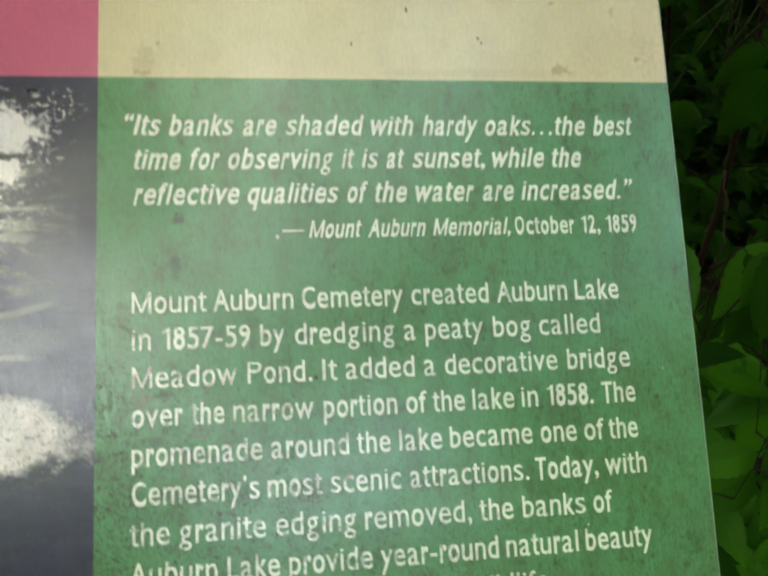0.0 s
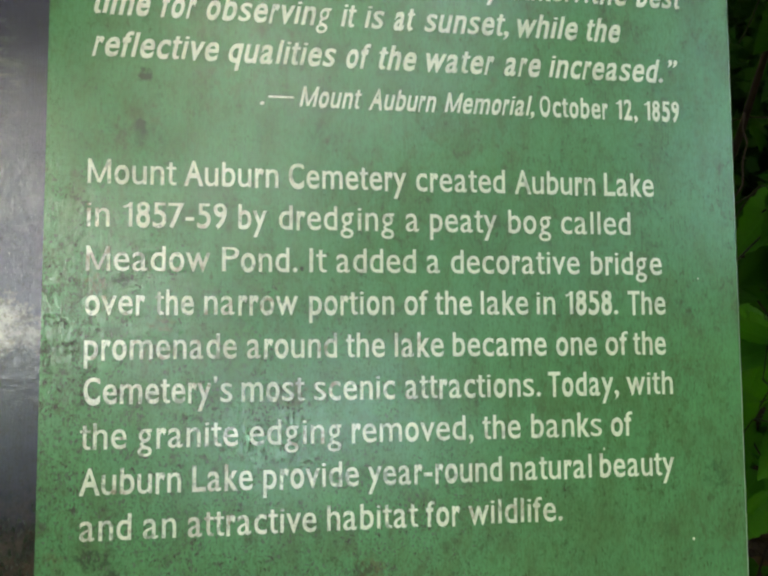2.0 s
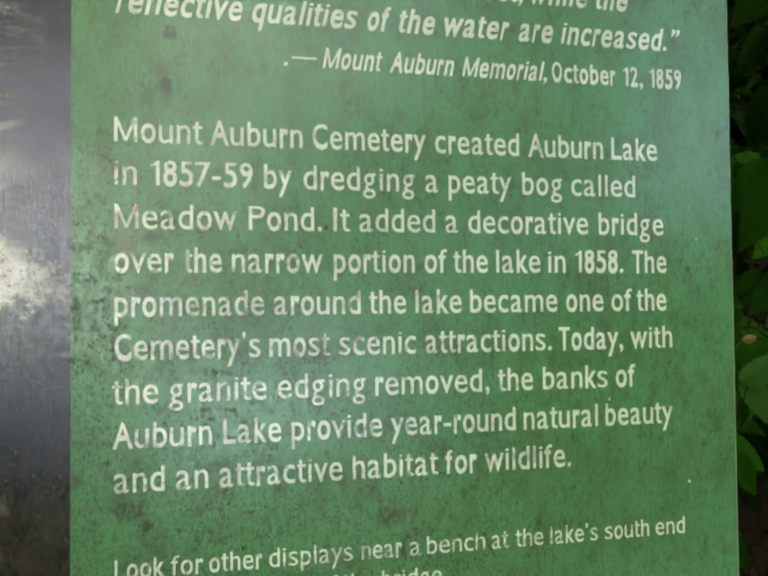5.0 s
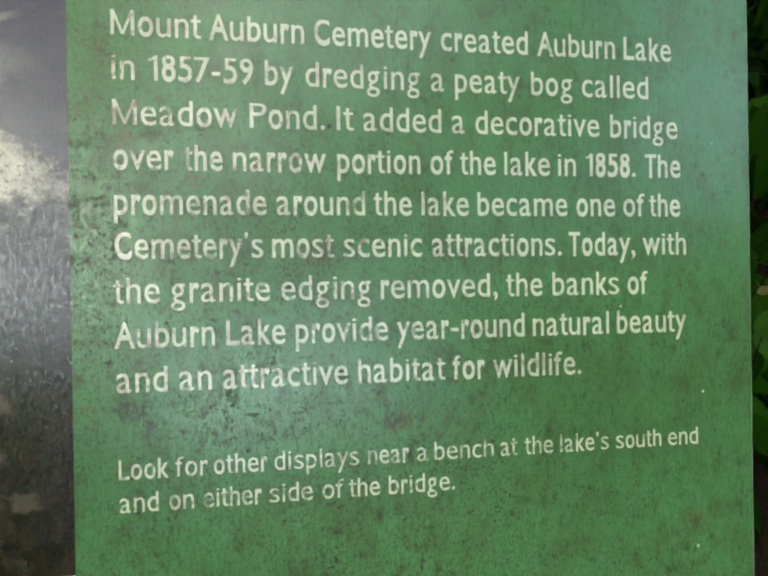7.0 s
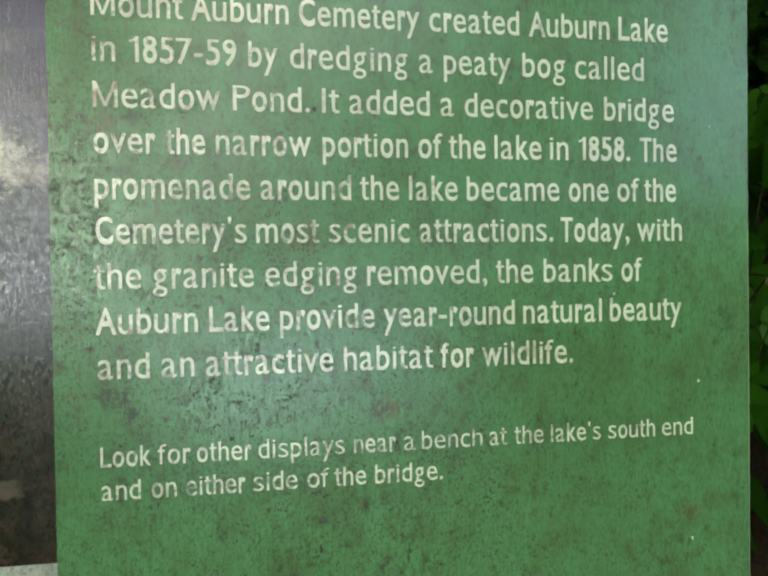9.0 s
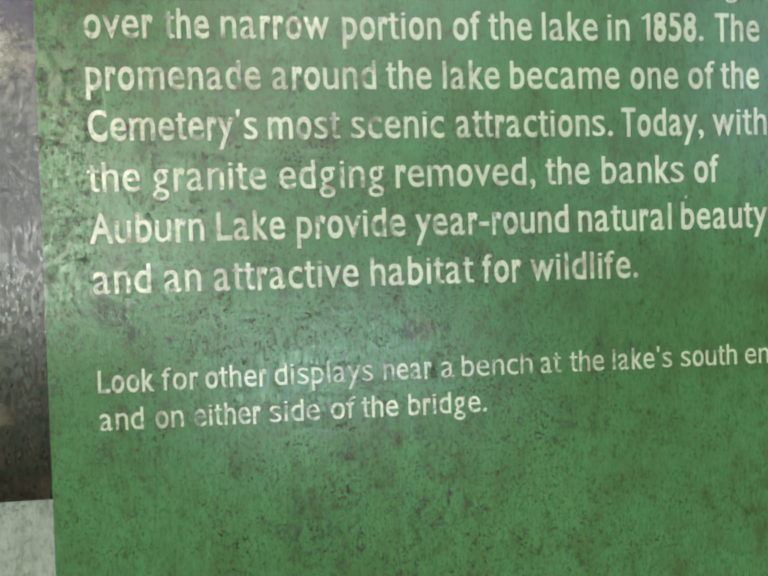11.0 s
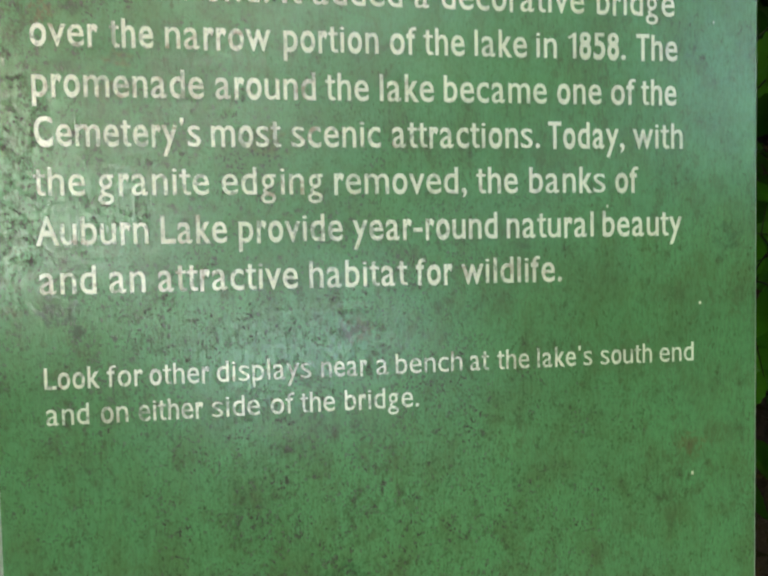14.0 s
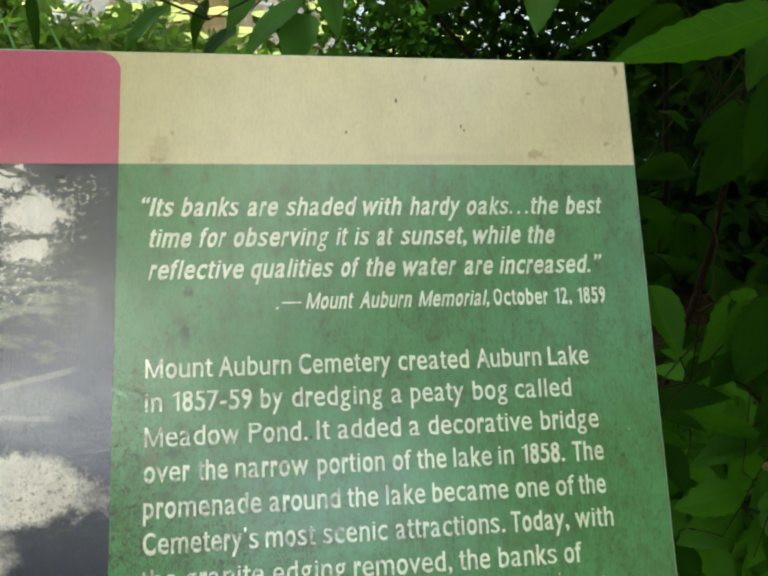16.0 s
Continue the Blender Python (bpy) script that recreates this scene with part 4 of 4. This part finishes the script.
def mass(name, centre, radii, count, size, material, parent, nrng, clump=40, spread=0.3):
    v, f = leaf_cloud(count, clumps(centre, radii, clump, spread, nrng), size, nrng)
    return tagged(linked(name, from_arrays(name, v, f), material, parent), kind="stuff")


nrng = np.random.default_rng(7)


def bush(centre, radii, count, size, label, clump=40, spread=0.09, leaf=small_leaf):
    root = tagged(new("bush"), label, "bush")
    base = Vector((centre[0], centre[1], lie(centre[0], centre[1])))
    for k in range(5):
        a = 2 * math.pi * k / 5
        end = Vector(centre) + Vector((0.7 * radii[0] * math.cos(a), 0.7 * radii[1] * math.sin(a), 0.6 * radii[2]))
        shrub_stem(root, bent(base, end, 0.05, 5, rng, 0.03), 0.012)
    mass("leaves", centre, radii, count, size, leaf, root, nrng, clump, spread)
    return root


bush((0.95, 2.35, 0.30), (0.85, 0.30, 0.60), 11500, (0.035, 0.065), "dark small-leaved bush on the pond bank", 90, 0.08)
bush((2.3, 2.1, 0.4), (0.8, 0.5, 0.9), 13000, (0.05, 0.08), "dense dark bush on the pond bank", 70, 0.11)
bush((1.75, 1.35, 0.3), (0.55, 0.45, 0.75), 13000, (0.05, 0.09), "dense dark bush in deep shade", 60, 0.10)
bush((1.30, 1.95, 0.40), (0.45, 0.3, 0.75), 5200, (0.05, 0.08), "dense dark bush in deep shade", 40, 0.09)
bush((1.15, 1.55, 0.14), (0.30, 0.20, 0.32), 1800, (0.04, 0.07), "dense dark bush in deep shade", 25, 0.06)
bush((0.10, 1.75, 0.02), (0.45, 0.2, 0.35), 2400, (0.04, 0.07), "loose green bush at the water's edge", 30, 0.06, marsh_leaf)
bush((-0.50, 2.5, 0.03), (0.55, 0.35, 0.34), 6000, (0.03, 0.10), "sunlit yellow-green marsh plants at the water's edge", 45, 0.07, marsh_leaf)
bush((-1.35, 2.7, 0.03), (0.55, 0.35, 0.34), 6000, (0.03, 0.10), "sunlit yellow-green marsh plants at the water's edge", 45, 0.07, marsh_leaf)
bush((-2.3, 3.0, 0.03), (0.6, 0.35, 0.34), 6000, (0.03, 0.10), "sunlit yellow-green marsh plants at the water's edge", 45, 0.07, marsh_leaf)


# reeds and grass at the water's edge
def reed_clump(x, y, count, tall, seed):
    r = random.Random(seed)
    root = tagged(new("reeds"), "clump of green strap-leaved reeds at the water's edge", "reeds")
    for _ in range(count):
        bm = bmesh.new()
        a, lean, h, w = r.uniform(0, 6.28), r.uniform(0.1, 0.5), tall * r.uniform(0.6, 1.0), r.uniform(0.006, 0.011)
        bx, by = x + r.uniform(-0.12, 0.12), y + r.uniform(-0.10, 0.10)
        rows = []
        for k in range(7):
            u = k / 6
            out = lean * h * u * u
            p = Vector((bx + out * math.cos(a), by + out * math.sin(a), lie(bx, by) - 0.01 + h * (u - 0.25 * lean * u * u)))
            s = Vector((-math.sin(a), math.cos(a), 0)) * w * (1 - u ** 3) * (1 if k < 6 else 0.05)
            up = Vector((math.cos(a), math.sin(a), 0.3)) * -0.25 * w
            rows.append([bm.verts.new(p - s), bm.verts.new(p + up), bm.verts.new(p + s)])
        for lo, hi in zip(rows, rows[1:]):
            bm.faces.new((lo[0], lo[1], hi[1], hi[0]))
            bm.faces.new((lo[1], lo[2], hi[2], hi[1]))
        part("blade", bm, reed_green, root, smooth=True)
    return root


for k, (x, y, c, h) in enumerate(((-0.55, 1.55, 14, 0.75), (-0.15, 1.75, 10, 0.6), (-1.0, 1.9, 16, 0.7), (-0.35, 2.1, 12, 0.5), (-1.35, 1.6, 12, 0.8), (0.35, 1.9, 10, 0.5), (-0.75, 1.25, 14, 0.85), (-0.30, 1.15, 10, 0.80), (-0.05, 2.2, 12, 0.6), (-0.8, 2.3, 16, 0.6))):
    reed_clump(x, y, c, h, 30 + k)


# lily pads
def pad_mesh(seed):
    r = random.Random(seed)
    bm = bmesh.new()
    mid = bm.verts.new((0, 0, 0.0))
    inner, outer = [], []
    for k in range(23):
        a = math.radians(12 + k * 336 / 22)
        q = 1 + r.uniform(-0.03, 0.03)
        inner.append(bm.verts.new((0.55 * q * math.cos(a), 0.55 * q * math.sin(a), 0.012 * math.sin(3 * a + seed))))
        outer.append(bm.verts.new((q * math.cos(a), q * math.sin(a), 0.02 + 0.03 * math.sin(4 * a + seed))))
    for k in range(22):
        bm.faces.new((mid, inner[k], inner[k + 1]))
        bm.faces.new((inner[k], outer[k], outer[k + 1], inner[k + 1]))
    made = bmesh.ops.extrude_face_region(bm, geom=bm.faces[:])
    bmesh.ops.translate(bm, verts=[v for v in made["geom"] if isinstance(v, bmesh.types.BMVert)], vec=(0, 0, 0.015))
    bmesh.ops.recalc_face_normals(bm, faces=bm.faces)
    me = bpy.data.meshes.new("lily_pad")
    bm.to_mesh(me)
    bm.free()
    me.materials.append(pad_green)
    return me


PADS = [pad_mesh(k) for k in range(4)]
r = random.Random(11)
placed = []
while len(placed) < 115:
    x, y, s = r.uniform(-3.4, 1.6), r.uniform(2.9, 6.6), r.uniform(0.10, 0.17)
    if any((x - a) ** 2 + (y - b) ** 2 < (0.72 * (s + c)) ** 2 for a, b, c in placed):
        continue
    placed.append((x, y, s))
    pad = new("lily_pad", PADS[r.randrange(4)])
    pad.matrix_world = Matrix.Translation((x, y, -0.278)) @ Matrix.Rotation(r.uniform(0, 6.28), 4, "Z") @ Matrix.Diagonal((s, s, s, 1))
    tagged(pad, "sunlit yellow-green lily pad floating on the pond", "lily pad", "lily pads on the pond")


# dead leaves on the soil
def litter_places(count):
    p = np.stack([nrng.uniform(0.1, 2.0, count), nrng.uniform(-0.7, 1.3, count), np.zeros(count)], 1)
    p[:, 2] = [lie(x, y) + 0.004 for x, y in p[:, :2]]
    return p


v, f = leaf_cloud(2600, litter_places, (0.025, 0.06), nrng, 0.12)
tagged(linked("leaf_litter", from_arrays("leaf_litter", v, f), litter_brown), "brown dead leaves strewn over the soil", "leaf litter", kind="stuff")


# ---------------------------------------------------------------- trees
def tree(foot, fork, crowns, label, girth=0.18, seed=1, leaf=(0.15, 0.26)):
    """Trunk to the fork, a limb to each crown part, and the crown: ((centre), (radii), leaves)."""
    r = random.Random(seed)
    root = tagged(new("tree"), label, "tree")
    base = Vector((*foot, lie(*foot) - 0.05))
    pts = bent(base, fork, 0.0, 6, r, 0.05)
    part("trunk", tube(bmesh.new(), pts, [girth * (1.25 - 0.55 * k / 6) for k in range(7)], 10), bark, root, smooth=True)
    for c, rad, leaves in crowns:
        limb = bent(fork, Vector(c) + Vector((0, 0, 0.3 * rad[2])), 0.2, 6, r, 0.12)
        part("limb", tube(bmesh.new(), limb, [girth * 0.5 * (1 - 0.13 * k) for k in range(7)], 7), bark, root, smooth=True)
        for _ in range(4):
            tip = Vector(c) + Vector([r.uniform(-0.8, 0.8) * q for q in rad])
            part("limb", tube(bmesh.new(), bent(limb[3], tip, 0.1, 4, r, 0.08), [girth * 0.22 * (1 - 0.2 * k) for k in range(5)], 5), bark, root, smooth=True)
        mass("crown", c, rad, leaves, leaf, oak_leaf, root, nrng, 60, 0.35)
    return root


# unseen oaks: crowns added to block the sun and shape the board's sheen
tree((-3.4, 0.6), (-2.9, 0.5, 2.6), (((-2.25, -0.50, 5.2), (1.5, 1.25, 1.0), 15500), ((0.4, -0.6, 6.4), (1.7, 1.3, 0.8), 2000), ((-1.2, -2.5, 6.9), (0.9, 0.7, 0.4), 600), ((-1.3, -2.8, 5.95), (0.8, 0.6, 0.45), 520), ((-0.34, -3.9, 4.95), (0.34, 0.4, 0.70), 330), ((-1.25, -3.8, 4.45), (0.7, 0.5, 0.35), 120), ((-2.65, -3.65, 5.5), (0.40, 0.45, 0.8), 300), ((-3.80, -2.7, 5.4), (0.9, 0.8, 0.8), 4000), ((-2.7, 2.2, 3.6), (1.2, 0.7, 0.5), 2200), ((-4.8, 0.4, 3.4), (1.5, 1.4, 1.3), 6000)), "unseen oak on the pond bank, crowns placed to block the sun and shape the board's sheen", 0.22, 2)
# this one is added out of view to keep sky light off the shrubs
tree((3.9, 1.0), (3.5, 1.0, 2.4), (((1.3, 1.3, 3.6), (2.1, 1.5, 0.9), 13000), ((3.6, 0.3, 2.8), (1.4, 2.0, 1.6), 9000), ((1.6, 2.3, 2.2), (1.7, 0.8, 0.7), 9000)), "unseen oak over the pond bank, low branches added to shade the shrubs", 0.2, 7)
# unseen oaks behind, leaf counts set for the sky gaps the board mirrors
tree((4.0, -4.4), (3.8, -4.2, 2.2), (((3.4, -3.6, 2.9), (1.9, 1.7, 1.4), 7000), ((0.65, -3.9, 5.2), (0.8, 0.8, 0.6), 680), ((2.2, -2.6, 6.4), (1.3, 1.2, 0.9), 560), ((2.25, -2.0, 5.0), (0.7, 0.7, 0.6), 480), ((0.2, -2.2, 5.0), (0.6, 0.5, 0.5), 260), ((1.15, -2.4, 5.0), (0.55, 0.5, 0.5), 180), ((1.95, -4.9, 4.8), (0.70, 0.5, 0.6), 330)), "unseen broad oak on bare soil, placed to frame the sky mirrored in the board", 0.2, 3)
tree((-5.6, -4.4), (-5.3, -4.2, 2.2), (((-5.0, -4.0, 3.8), (2.1, 2.0, 2.2), 9000),), "unseen broad oak on bare soil, placed to frame the sky mirrored in the board", 0.2, 4)
tree((-2.0, -10.0), (-1.8, -9.8, 2.0), (((-5.0, -9.5, 4.4), (3.2, 1.6, 2.9), 14000), ((1.2, -9.5, 4.6), (3.4, 1.6, 2.2), 12000), ((-4.6, -9.0, 6.9), (3.4, 1.4, 1.6), 13000), ((-1.9, -9.2, 4.6), (1.7, 1.2, 1.9), 7000)), "unseen spreading oak, low branches placed to cover the low sky", 0.22, 5)
tree((7.0, -8.0), (6.8, -7.8, 2.2), (((6.6, -7.5, 3.6), (2.8, 2.0, 2.4), 7000),), "unseen broad oak on bare soil, placed to frame the sky mirrored in the board", 0.2, 6)
# unseen woods, added to block the low bright sky behind and beside the path
def ring(count):
    a, h = nrng.uniform(-2.15, 2.15, count), nrng.uniform(0, 1, count) ** 0.8
    d = nrng.uniform(15, 19, count)
    top = 8.0 + 2.0 * np.sin(5 * a) + 1.2 * np.sin(13 * a + 1)
    return np.stack([d * np.sin(a), -d * np.cos(a), -0.3 + h * top], 1)


v, f = leaf_cloud(26000, ring, (0.5, 0.9), nrng)
tagged(linked("woods", from_arrays("woods", v, f), oak_leaf), "unseen green woods added round the clearing to block the low sky", "woods", kind="stuff")
# unseen far trees: tall ones darken the pond's mirror, low ones leave it sky
for k, x in enumerate((-30, -23, -16, -9, -2, 22, 29)):
    y = 37.0 + 2 * (k % 2)
    tree((x, y), (x, y, 3.0), (((x, y, 9.0), (4.6, 2.2, 8.0), 9000),), "unseen tall tree on the far bank, added to darken the pond's reflection", 0.3, 20 + k, (0.35, 0.65))
for k, x in enumerate((5, 13)):
    tree((x, 40.0), (x, 40.0, 2.0), (((x, 40.0, 3.0), (4.2, 2.0, 2.0), 2500),), "unseen low tree on the far bank, leaving sky for the pond to mirror", 0.2, 40 + k, (0.35, 0.65))
